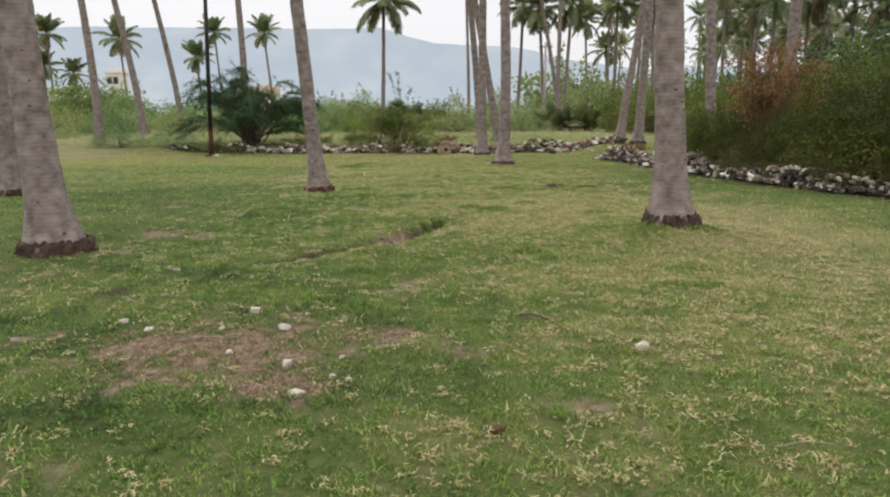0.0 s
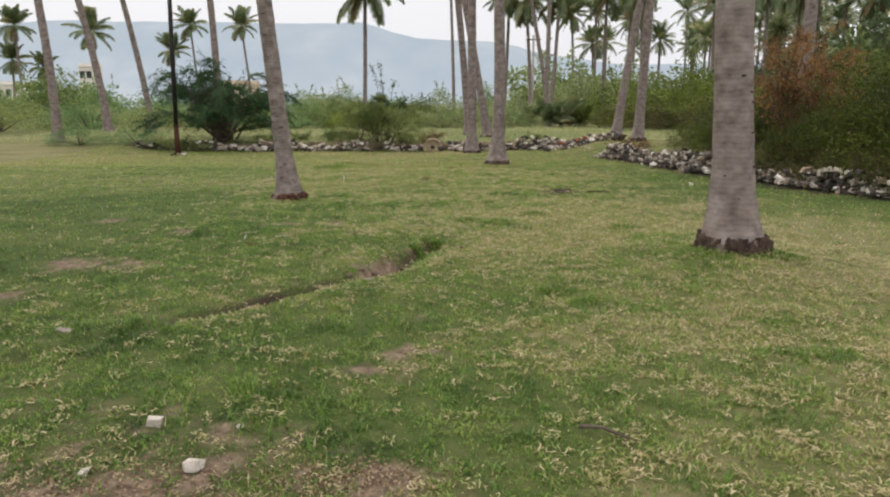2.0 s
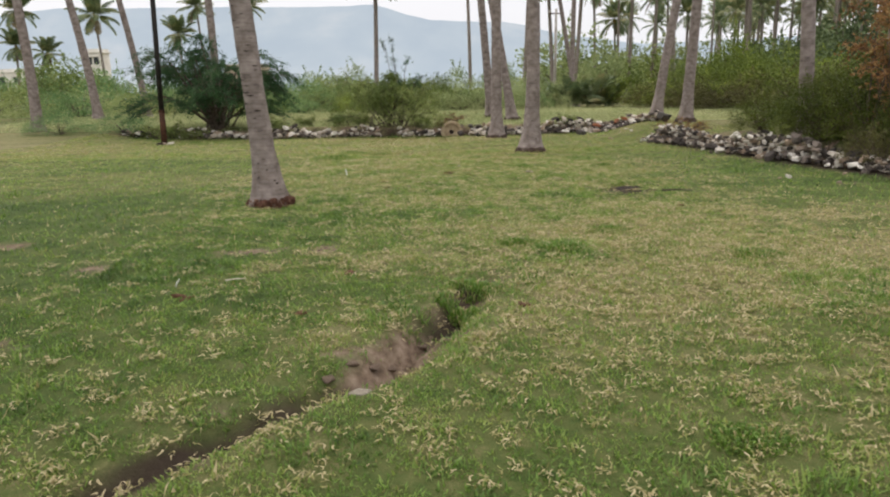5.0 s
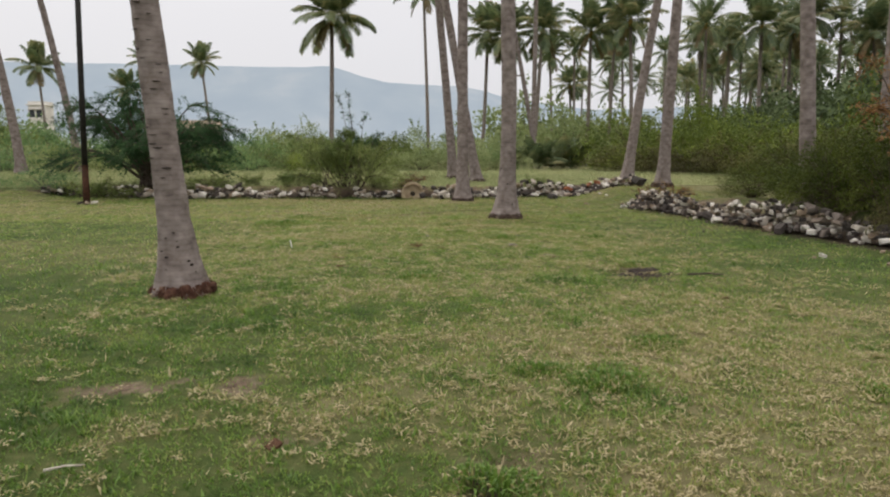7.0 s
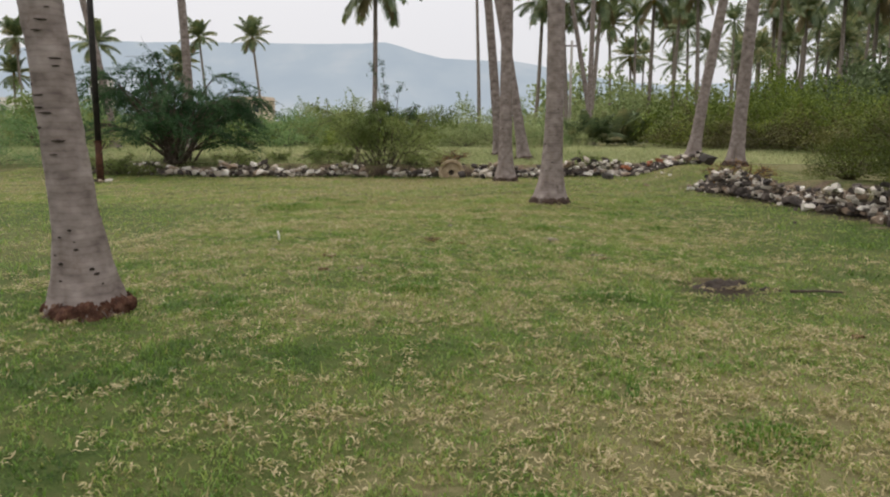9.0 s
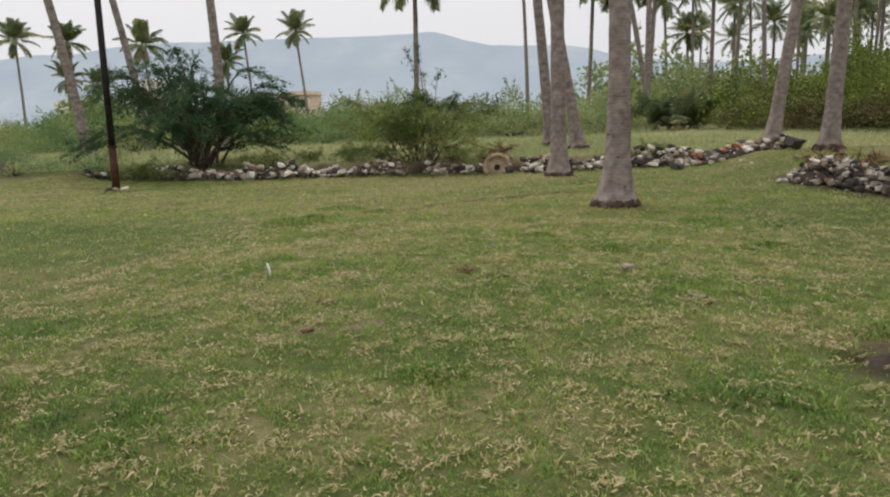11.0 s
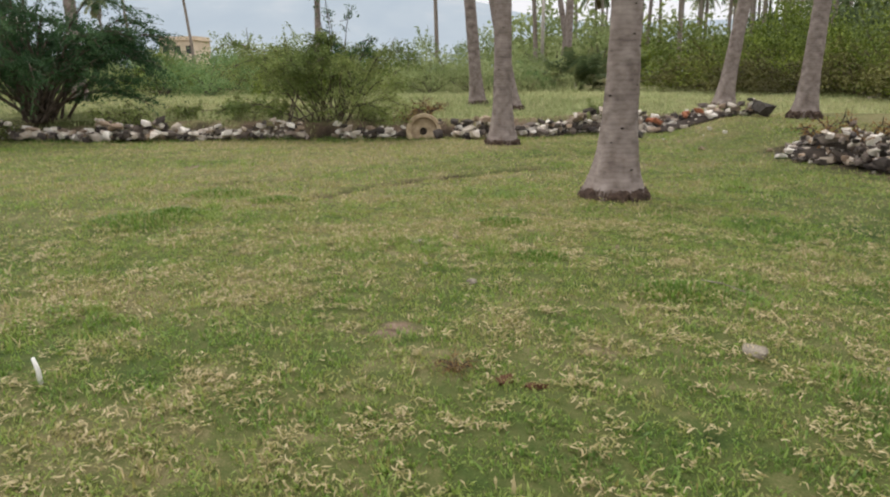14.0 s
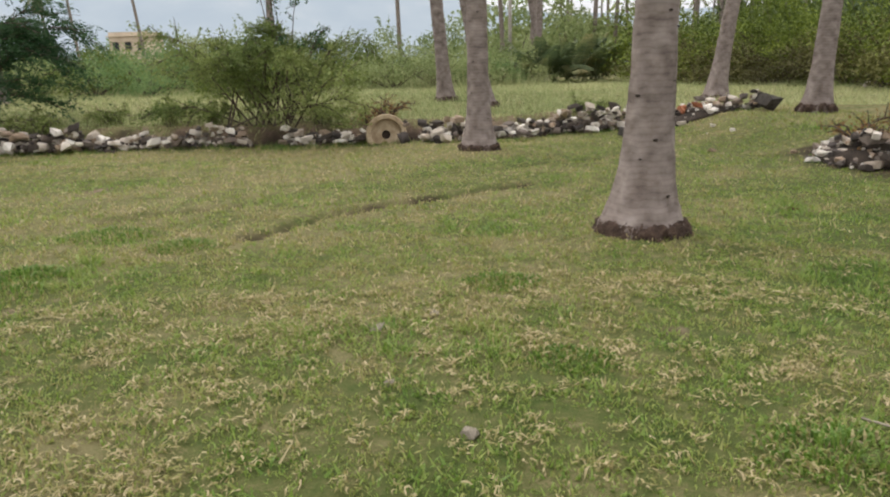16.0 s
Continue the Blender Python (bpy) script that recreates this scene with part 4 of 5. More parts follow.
palm(2.1, 74.0, "slim tall coconut palm beyond the scrub", 16.0, 0.28, 0.19, 0.12, (-0.4, 0), (0.1, 0), 18, 0, 22, 1.05, "near", close=False)
palm(8.1, 52.4, "slim coconut palm behind the wild date clump", 13.5, 0.28, 0.18, 0.12, (0.1, 0), (0.05, 0), 19, 0, 22, 0.95, "near")
palm(8.9, 54.5, "leaning slim coconut palm behind the scrub", 13.5, 0.28, 0.17, 0.12, (-2.6, 0), (0.1, 0), 20, 0, 22, 0.95, "near")

scar_shades(p1, 11.0, 0.40, 0.205, (-0.3, 0.2), (-0.2, 0), 1, 7, 0.22, 2.6, -75)
scar_shades(p3, 12.0, 0.30, 0.15, (-1.1, 0.3), (0.03, 0), 2, 10, 0.22, 0.7, -80)
scar_shades(p3, 12.0, 0.30, 0.15, (-1.1, 0.3), (0.03, 0), 3, 26, 1.2, 3.4, -95, "climbing_notch", "dark lump painted as a shaded bark notch")
scar_shades(p4, 11.0, 0.355, 0.195, (-0.6, 0.3), (-0.02, 0), 4, 9, 0.28, 1.9, -100)
scar_shades(p5, 12.0, 0.37, 0.178, (-0.3, 0.4), (0.22, 0), 5, 9, 0.2, 2.4, -95)
scar_shades(p6, 12.5, 0.34, 0.18, (0, 0.5), (-0.02, 0), 6, 4, 0.2, 2.4, -90)
for k, (x, y, tall) in enumerate([(25.5, 66.0, 12.0), (36.0, 64.0, 12.0), (40.5, 63.0, 12.0)]):
    palm(x, y, "slender coconut palm at the grove's edge", tall, 0.30, 0.19, 0.12, (random.Random(k + 9).uniform(-0.7, 0.7), 0), (0.1, 0), 80 + k, 0, 26, 1.0, "far", "grove palms", False)
FAR = "distant coconut palm with a feathery green crown"
for k, (x, y, tall, size) in enumerate([(-24.6, 97, 12.4, 0.95), (-33, 101, 13.0, 0.95), (-46.5, 100, 12.0, 1.25), (-36.6, 102, 9.6, 1.0), (-57.3, 100, 12.8, 1.1), (-64.9, 100, 13.4, 1.1), (-59.8, 102, 8.4, 1.0), (-55.9, 102, 7.4, 0.9)]):
    palm(x, y, FAR, tall, 0.30, 0.20, 0.13, (-0.9 + 0.25 * k, 0), (0.2, 0), 30 + k, 0, 24, size * 1.02, "near", "distant palms", False)
for k, (x, y, tall) in enumerate([(6.6, 68.8, 12.0), (9.0, 66.5, 11.6), (10.3, 64.2, 11.5), (17.7, 90.3, 13.5), (22.5, 99.8, 10.9), (15.6, 67.0, 12.0), (19.6, 74.1, 13.1), (25.8, 93.4, 13.1), (18.6, 63.9, 12.4), (28.3, 73.3, 12.0), (32.2, 75.8, 12.7), (28.3, 62.1, 11.8), (34.1, 68.0, 12.4), (33.6, 63.5, 12.8), (36.5, 59.6, 10.8)]):
    palm(x, y, FAR, tall - 0.6, 0.30, 0.19, 0.13, (random.Random(k).uniform(-0.8, 0.8), 0), (0.15, 0), 50 + k, 0, 25, 1.08, "near", "grove palms", False)


def grove():
    """The deep coconut grove: many palms from a few shapes."""
    rs2 = random.Random(5)
    kinds = []
    for k in range(5):
        tall = 10.5 + 0.9 * k
        tree = thing("coconut_palm", pose(40 + 5 * k, 84 + 3 * k, 0.6), "slender palm deep in the coconut grove", "palm tree", "grove palms")
        lean = (rs2.uniform(-0.9, 0.9), 0)
        child("trunk", trunk_mesh("trunk", tall, 0.30, 0.19, 0.12, lean, (0.2, 0), 90 + k, 8, False, M_BARK_FAR), tree)
        plan = crown_plan(90 + k, 26)
        vs, fs = soup([FROND_SETS["far"][a] for a, b, c in plan], [pose(0, 0, 0, 0, 0, math.degrees(b)) @ Matrix.Diagonal((c, c, c, 1)) for a, b, c in plan])
        child("crown", mesh_np("crown", vs, fs, M_FROND), tree, at=Matrix.Translation((lean[0], 0, tall)))
        kinds.append(tree)
    placed = 0
    while placed < 120:
        u = rs2.random()
        y = 50 + 95 * rs2.random() ** 1.2
        x = (0.16 * y + 4) + rs2.random() * (0.75 * y)
        if y < 76 and x < 0.62 * y or x / y < 0.34 and rs2.random() < 0.72:
            continue
        copy_thing(kinds[placed % 5], pose(x, y, 0.6, 0, 0, rs2.uniform(0, 360)) @ Matrix.Diagonal((1, 1, rs2.uniform(0.85, 1.1), 1)))
        placed += 1


grove()


# ---- shrubs ----
def shrub_meshes(seed, wide, tall, stems, twigs, leaves, leaf_l, leaf_w, arch, leaf_mat, spray=0.5, low=0.35, foot=0.05, align=0.6, loose=0.6, thick=0.02, open_out=1.3, lowest=0.55, scatter=1.0, level=1.0):
    """Arching stems from one foot, twigs along them, small leaves along the twigs. Returns the stems' and the leaves' meshes."""
    rs2 = np.random.RandomState(seed)
    bm = bmesh.new()
    starts, ways, sizes = [], [], []
    for k in range(stems):
        a = k * 2.399 + rs2.uniform(-0.4, 0.4)
        reach = wide * (rs2.uniform(0.15, 1.0) ** 0.7)
        up = tall * rs2.uniform(lowest, 1.0) * (1.15 - 0.45 * reach / wide)
        d = np.array((math.cos(a), math.sin(a), 0))
        s = np.linspace(0, 1, 9)
        zz = up * (np.sin(s * math.pi / 2 * (1 + arch * reach / wide)))
        pts = np.outer(reach * s ** open_out, d) + np.outer(zz, (0, 0, 1)) + np.array((*rs2.normal(0, foot * wide, 2), 0)) + np.cumsum(rs2.normal(0, 0.02 * wide, (9, 3)), 0) * np.linspace(0, 1, 9)[:, None]
        tube(bm, [tuple(p) for p in pts], [thick * wide ** 0.5 * (1 - 0.85 * v) + 0.004 for v in s], 5, False)
        t = low + (1 - low) * rs2.uniform(0, 1, twigs) ** 0.8
        f = t * 8
        i = np.minimum(f.astype(int), 7)
        base = pts[i] + (pts[i + 1] - pts[i]) * (f - i)[:, None]
        way = (pts[i + 1] - pts[i])
        way /= np.linalg.norm(way, axis=1)[:, None] + 1e-6
        way = (way * align + rs2.normal(0, loose, (twigs, 3))) * np.array((1, 1, level)) + np.array((0, 0, 0.05))
        way /= np.linalg.norm(way, axis=1)[:, None]
        starts.append(base)
        ways.append(way)
        sizes.append(spray * wide * rs2.uniform(0.25, 0.6, twigs))
    starts, ways, sizes = np.concatenate(starts), np.concatenate(ways), np.concatenate(sizes)
    for p, w, z in list(zip(starts, ways, sizes))[::3]:
        tube(bm, [tuple(p), tuple(p + w * z)], [0.009, 0.004], 3, False)
    n = len(starts) * leaves
    idx = np.repeat(np.arange(len(starts)), leaves)
    u = rs2.uniform(0.05, 1.1, n)
    c = starts[idx] + ways[idx] * (sizes[idx] * u)[:, None] + rs2.normal(0, 0.035 * scatter * wide ** 0.4, (n, 3)) + np.array((0, 0, -1)) * (0.25 * sizes[idx] * u ** 2)[:, None]
    c[:, 2] = np.maximum(c[:, 2], 0.03)
    d = ways[idx] + rs2.normal(0, 0.7, (n, 3)) + np.array((0, 0, -0.15))
    d /= np.linalg.norm(d, axis=1)[:, None]
    e = np.cross(d, rs2.normal(0, 1, (n, 3)))
    e /= np.linalg.norm(e, axis=1)[:, None]
    k = rs2.uniform(0.6, 1.3, n)[:, None]
    v = np.stack([c - d * leaf_l * k / 2, c + e * leaf_w * k / 2, c + d * leaf_l * k / 2, c - e * leaf_w * k / 2], 1).reshape(-1, 3)
    fc = np.arange(n * 4).reshape(n, 4)
    return bm_mesh("branchwork", bm, M_WOOD), mesh_np("foliage", v, fc, leaf_mat)


def mound_meshes(seed, wide, tall, clumps, leaves, leaf_l, leaf_w, leaf_mat, puff=0.40, shoots=14, hem=0.0):
    """A billowing bush: thin stems to many leafy clumps heaped in a dome, with loose shoots above. Returns the stems' and the leaves' meshes."""
    rs2 = np.random.RandomState(seed)
    a = rs2.uniform(0, 6.283, clumps)
    r = wide * np.sqrt(rs2.uniform(0, 1, clumps)) * 0.92
    lump = 1 + 0.30 * np.sin(2 * a + rs2.uniform(0, 6)) * r / wide + rs2.uniform(-0.22, 0.12, clumps)
    roof = tall * np.sqrt(np.clip(1 - (r / wide) ** 2, 0.05, 1)) * lump
    z = np.maximum(roof * rs2.uniform(0.02, 1, clumps) ** 0.55, 0.16) + hem
    c = np.stack([r * np.cos(a), r * np.sin(a), z], 1)
    size = puff * rs2.uniform(0.55, 1.35, clumps)
    bm = bmesh.new()
    top = np.argsort(-c[:, 2])[:shoots]
    for k in sorted(set(range(0, clumps, 3)) | set(int(i) for i in top)):
        foot = Vector((*(c[k, :2] * 0.02), -0.05))
        tip = Vector(c[k])
        mid = foot.lerp(tip, 0.5) + Vector((0, 0, 0.12 * tall))
        tube(bm, [foot, mid, tip], [0.022, 0.014, 0.006], 4, False)
    idx = np.repeat(np.arange(clumps), leaves)
    n = len(idx)
    d = rs2.normal(0, 1, (n, 3))
    d[:, 2] = np.abs(d[:, 2]) * np.where(rs2.uniform(0, 1, n) < 0.25, -0.6, 1.0)
    d /= np.linalg.norm(d, axis=1)[:, None]
    p = c[idx] + d * (size[idx] * rs2.uniform(0.35, 1.12, n) ** 0.7)[:, None] * np.array((1, 1, 0.72))
    face = d * 0.5 + np.array((0, 0, 0.35)) + rs2.normal(0, 0.55, (n, 3))
    sp, sf = [], []
    for k in top:
        way = np.array((*rs2.normal(0, 0.35, 2), 1.0))
        length = rs2.uniform(0.35, 0.9) * puff * 1.7
        m = max(6, leaves // 3)
        u = rs2.uniform(0.1, 1, m)
        sp.append(c[k] + np.outer(u * length, way) + rs2.normal(0, 0.035, (m, 3)))
        sf.append(rs2.normal(0, 1, (m, 3)))
        tube(bm, [tuple(c[k]), tuple(c[k] + way * length)], [0.008, 0.003], 3, False)
    p, face = np.concatenate([p] + sp), np.concatenate([face] + sf)
    p[:, 2] = np.maximum(p[:, 2], 0.02)
    n = len(p)
    face /= np.linalg.norm(face, axis=1)[:, None]
    d = np.cross(face, rs2.normal(0, 1, (n, 3)))
    d /= np.linalg.norm(d, axis=1)[:, None]
    e = np.cross(face, d)
    k = rs2.uniform(0.6, 1.35, n)[:, None]
    v = np.stack([p - d * leaf_l * k / 2, p + e * leaf_w * k / 2, p + d * leaf_l * k / 2, p - e * leaf_w * k / 2], 1).reshape(-1, 3)
    return bm_mesh("branchwork", bm, M_WOOD), mesh_np("foliage", v, np.arange(n * 4).reshape(n, 4), leaf_mat)


def shrub(x, y, meshes, label, category="shrub", name="shrub", group="", scale=(1, 1, 1), turn=0.0):
    ob = thing(name, pose(x, y, h1(x, y) - 0.02, 0, 0, turn) @ Matrix.Diagonal((*scale, 1)), label, category, group)
    child("branchwork", meshes[0], ob)
    child("foliage", meshes[1], ob)
    return ob


ACACIA = shrub_meshes(1, 3.3, 3.5, 58, 26, 48, 0.085, 0.024, 0.55, M_LEAF_DARK, 0.46, 0.24, 0.06, 1.0, 0.50, 0.020, 0.95, 0.30, 0.6, 0.45)
shrub(-9.2, 32.7, ACACIA, "dark green feathery acacia bush behind the stone wall", "bush", "acacia_bush")
MESQ = shrub_meshes(2, 1.65, 2.05, 34, 30, 34, 0.055, 0.022, 0.35, M_LEAF_MID, 0.42, 0.16, 0.20, 0.8, 0.5, 0.008, 0.9, 0.3)
shrub(-2.25, 32.1, MESQ, "airy grey-green scrub bush growing out of the wall", "bush", "scrub_bush", scale=(1.32, 1.2, 1.1))
SPARSE = shrub_meshes(3, 1.15, 3.5, 11, 16, 6, 0.062, 0.036, 0.0, M_LEAF_DARK, 0.35, 0.55, thick=0.010, open_out=1.0)
shrub(-2.0, 32.3, SPARSE, "tall sparse twigs with few leaves over the wall", "sapling", "sapling")
LOWW = shrub_meshes(4, 0.75, 0.55, 16, 12, 8, 0.07, 0.035, 0.5, M_LEAF_MID, 0.5, 0.05, 0.4, thick=0.006)
BRUSH = shrub_meshes(14, 0.6, 0.5, 16, 14, 5, 0.05, 0.014, 0.2, M_LEAF_RED, 0.5, 0.1)
shrub(0.05, 31.85, BRUSH, "heap of dry brown brushwood on the wall", "brushwood", "brushwood")
shrub(-0.35, 31.7, BRUSH, "heap of dry brown brushwood on the wall", "brushwood", "brushwood", scale=(0.8, 0.8, 0.8), turn=80)
shrub(6.95, 26.1, BRUSH, "dark dead twigs heaped on the stones", "brushwood", "brushwood", scale=(1.3, 1.2, 1.35), turn=30)
shrub(6.55, 26.6, BRUSH, "dark dead twigs heaped on the stones", "brushwood", "brushwood", scale=(1.0, 1.0, 1.15), turn=140)
for k, (x, y, s) in enumerate([(-4.2, 32.2, 1.0), (-3.4, 32.4, 0.8), (-5.6, 32.6, 0.7), (-10.8, 32.0, 1.1), (-6.9, 31.9, 0.9), (4.4, 32.6, 0.8), (-1.3, 31.9, 0.7), (-9.9, 31.3, 0.8), (-11.8, 32.4, 0.9)]):
    shrub(x, y, LOWW, "small green weed bush beside the stone wall", "weed", "weed_bush", "weeds along the wall", (s, s, s), 50 * k)

THICK = mound_meshes(5, 2.2, 2.35, 150, 80, 0.075, 0.034, M_LEAF_OLIVE, 0.46, 40)
RED = shrub_meshes(6, 1.15, 3.6, 26, 28, 10, 0.075, 0.028, 0.15, M_LEAF_RED, 0.5, 0.08, 0.2, thick=0.012)
for k, (x, y, sx, sz) in enumerate([(8.7, 21.2, 0.8, 0.58), (9.3, 23.2, 0.85, 0.62), (10.4, 20.6, 1.1, 0.95), (9.7, 15.8, 0.95, 1.0), (11.2, 13.2, 1.1, 1.05), (11.8, 17.6, 1.2, 1.3), (11.4, 23.6, 1.1, 0.8), (14.0, 14.5, 1.3, 1.4), (13.6, 21.0, 1.3, 1.05), (12.6, 10.6, 1.2, 1.2), (9.0, 17.2, 0.55, 0.5), (8.6, 24.9, 0.45, 0.38)]):
    shrub(x, y, THICK, "dense yellow-green thicket bush behind the stone wall", "bush", "thicket_bush", "thicket by the wall", (sx, sx, sz), 77 * k)
for k, y in enumerate((12.4, 13.8, 15.1, 16.4, 17.8, 19.4, 20.7)):
    x = float(np.interp(y, RIGHT_Y, RIGHT_X)) + 0.95
    shrub(x, y, THICK, "low olive bush hanging over the stone wall", "bush", "thicket_bush", "thicket by the wall", (0.50, 0.5, 0.58 - 0.05 * (k % 3)), 91 * k)
HANG = mound_meshes(66, 1.0, 0.75, 60, 70, 0.055, 0.020, M_LEAF_BROWN, 0.26, 20, 0.10)
for k, y in enumerate((12.0, 13.2, 14.3, 15.2, 16.3, 17.2, 18.1)):
    x = float(np.interp(y, RIGHT_Y, RIGHT_X)) + 0.16 + 0.16 * (k % 3)
    shrub(x, y, HANG, "dry brown scrub trailing over the stone wall", "scrub", "trailing_scrub", "thicket by the wall", (0.55, 0.85, 0.95), 63 * k)
shrub(8.55, 19.2, RED, "upright bush with dry rust-red foliage", "bush", "dry_bush")
shrub(9.1, 18.2, RED, "upright bush with dry rust-red foliage", "bush", "dry_bush", scale=(0.8, 0.8, 0.85), turn=120)

BELT = [mound_meshes(20 + k, 2.5, 1.9, 58, 74, 0.110, 0.056, m, 0.66, 5) for k, m in enumerate((M_LEAF_PALE, M_LEAF_YEL, M_LEAF_GREEN, M_LEAF_MID))]
HEDGE = [mound_meshes(60 + k, 2.4, 2.1, 62, 150, 0.088, 0.052, m, 0.72, 3) for k, m in enumerate((M_LEAF_YEL, M_LEAF_BROWN))]
FAR_TREE = [mound_meshes(30 + k, 2.2, 2.1, 52, 44, 0.18, 0.095, m, 0.66, 4, 0.35) for k, m in enumerate((M_LEAF_PALE, M_LEAF_GREEN, M_LEAF_MID, M_LEAF_GROVE))]

shrub(-13.0, 33.0, BELT[2], "low green bush at the field's edge", "bush", "scrub_bush", scale=(0.55, 0.5, 0.40), turn=70)
shrub(-15.4, 32.6, BELT[2], "low green bush at a palm's foot", "bush", "scrub_bush", scale=(0.65, 0.5, 0.45), turn=130)


def belt():
    rs2 = random.Random(14)
    for row, (y, n, x0, x1) in enumerate(((47.5, 17, -36, 5.5), (53, 17, -42, 9), (60, 17, -50, 10))):
        for k in range(n):
            x = x0 + (x1 - x0) * (k + rs2.uniform(0.1, 0.9)) / n
            yy = y + rs2.uniform(-2.5, 2.5) + 0.1 * abs(x)
            if row == 0 and rs2.random() < 0.25:
                continue
            s = rs2.uniform(0.75, 1.15) + 0.1 * row
            kind = rs2.choice((0, 0, 0, 0, 1, 3, 3, 2))
            shrub(x, yy, BELT[kind], ("grey-green", "yellow-green", "fresh green", "grey-green")[kind] + " scrub in the overgrown field beyond", "scrub", "scrub_bush", "scrub belt", (s * 1.1, s, s * rs2.uniform(0.7, 1.25) * (0.66 if x < -15 else 0.92)), rs2.uniform(0, 360))
    for x, y, kind, sx, sz in ((-8.2, 43.5, 2, 0.75, 0.85), (-12.6, 42.0, 0, 0.8, 0.8), (-4.4, 41.5, 1, 0.62, 0.72), (-15.8, 40.5, 3, 0.7, 0.7), (0.6, 45.0, 0, 0.75, 0.7), (-10.6, 45.0, 1, 0.8, 0.85), (-6.4, 45.2, 3, 0.7, 0.9), (-19.5, 42.0, 2, 0.9, 0.9), (-24.0, 41.0, 3, 1.0, 1.0), (-2.0, 42.0, 3, 0.45, 0.4), (4.6, 46.5, 2, 0.6, 0.6)):
        shrub(x, y, BELT[kind], ("grey-green", "yellow-green", "fresh green", "olive green")[kind] + " bush standing out of the rank grass", "bush", "scrub_bush", "scrub belt", (sx * 1.2, sx, sz), 61 * x)
    for x, y, sz in ((22.5, 52.0, 1.3), (24.5, 55.0, 1.6), (27.5, 51.0, 1.8), (24.0, 46.5, 1.2)):
        shrub(x, y, FAR_TREE[3], "leafy understorey tree behind the green hedge", "tree", "understorey_tree", "grove understorey", (sz, sz, sz * 1.15), 47 * x)
    hedge = [(12.6, 44.5), (13.8, 47), (15.0, 42.0), (16.5, 46), (17.0, 40), (18.5, 43), (19.5, 37.5), (21, 41), (22.5, 36), (24, 40), (20, 48), (26, 46), (18, 33), (22, 31), (16.5, 36.5), (25, 33)]
    for k, (x, y) in enumerate(hedge):
        s = rs2.uniform(0.8, 1.35)
        shrub(x, y, HEDGE[0], "bright yellow-green hedge bush before the palm grove", "bush", "hedge_bush", "hedge before the grove", (s * 1.1, s, s * rs2.choice((0.75, 1.0, 1.2, 1.6))), rs2.uniform(0, 360))
    for k, (x, y) in enumerate([(11.9, 42.6), (13.6, 40.8), (15.2, 38.9), (16.9, 36.2), (18.6, 34.0), (20.6, 32.4), (23.0, 30.6), (17.8, 37.6)]):
        s = rs2.uniform(0.85, 1.2)
        shrub(x, y, HEDGE[1], "low brown-olive bush at the foot of the hedge", "bush", "hedge_bush", "hedge before the grove", (s * 1.2, s, s * rs2.uniform(0.7, 1.0)), rs2.uniform(0, 360))
    for k in range(38):
        y = rs2.uniform(66, 120)
        x = 0.13 * y + rs2.uniform(0, 0.5 * y)
        s = rs2.uniform(1.6, 2.9)
        shrub(x, y, FAR_TREE[(0, 3, 2)[k % 3]], "grey-green understorey tree among the palms", "tree", "understorey_tree", "grove understorey", (s, s, s), rs2.uniform(0, 360))
    for k in range(20):
        y = rs2.uniform(44, 78)
        x = 0.42 * y + 4 + rs2.uniform(0, 0.6 * y)
        s = rs2.uniform(2.0, 3.3)
        shrub(x, y, FAR_TREE[3], "dense understorey tree deep in the palm grove", "tree", "understorey_tree", "grove understorey", (s, s, s * 1.15), rs2.uniform(0, 360))
    for k, (x, y) in enumerate([(29, 45), (32, 49), (34, 42), (37, 47), (30, 33), (40, 54)]):
        s = rs2.uniform(1.9, 2.5)
        shrub(x, y, FAR_TREE[3], "leafy understorey tree behind the green hedge", "tree", "understorey_tree", "grove understorey", (s, s, s * 1.1), rs2.uniform(0, 360))
    for k in range(24):
        x = -90 + 84 * (k + rs2.random()) / 24
        s = rs2.uniform(1.0, 1.9) * (1.2 if x < -33 else 0.75)
        shrub(x, rs2.uniform(84, 120), FAR_TREE[2 if k % 3 == 0 else 1], "distant green tree below the mountain", "tree", "distant_tree", "distant trees", (s * 1.2, s, s), rs2.uniform(0, 360))


belt()


def wild_date():
    """A low clump of stiff arching palm leaves."""
    ob = thing("wild_date_clump", pose(8.2, 47.5, h1(8.2, 47.5)), "low dark green wild date palm clump", "palm clump")
    rs2 = random.Random(3)
    for k in range(46):
        child("frond", FROND_SETS["near"][rs2.choice((0, 1, 2, 3))], ob, at=pose(rs2.uniform(-1.7, 1.7), rs2.uniform(-0.6, 0.6), 0.1, 0, 0, rs2.uniform(0, 360)) @ Matrix.Diagonal((0.75, 0.75, 0.75 * rs2.uniform(0.8, 1.2), 1)))


wild_date()


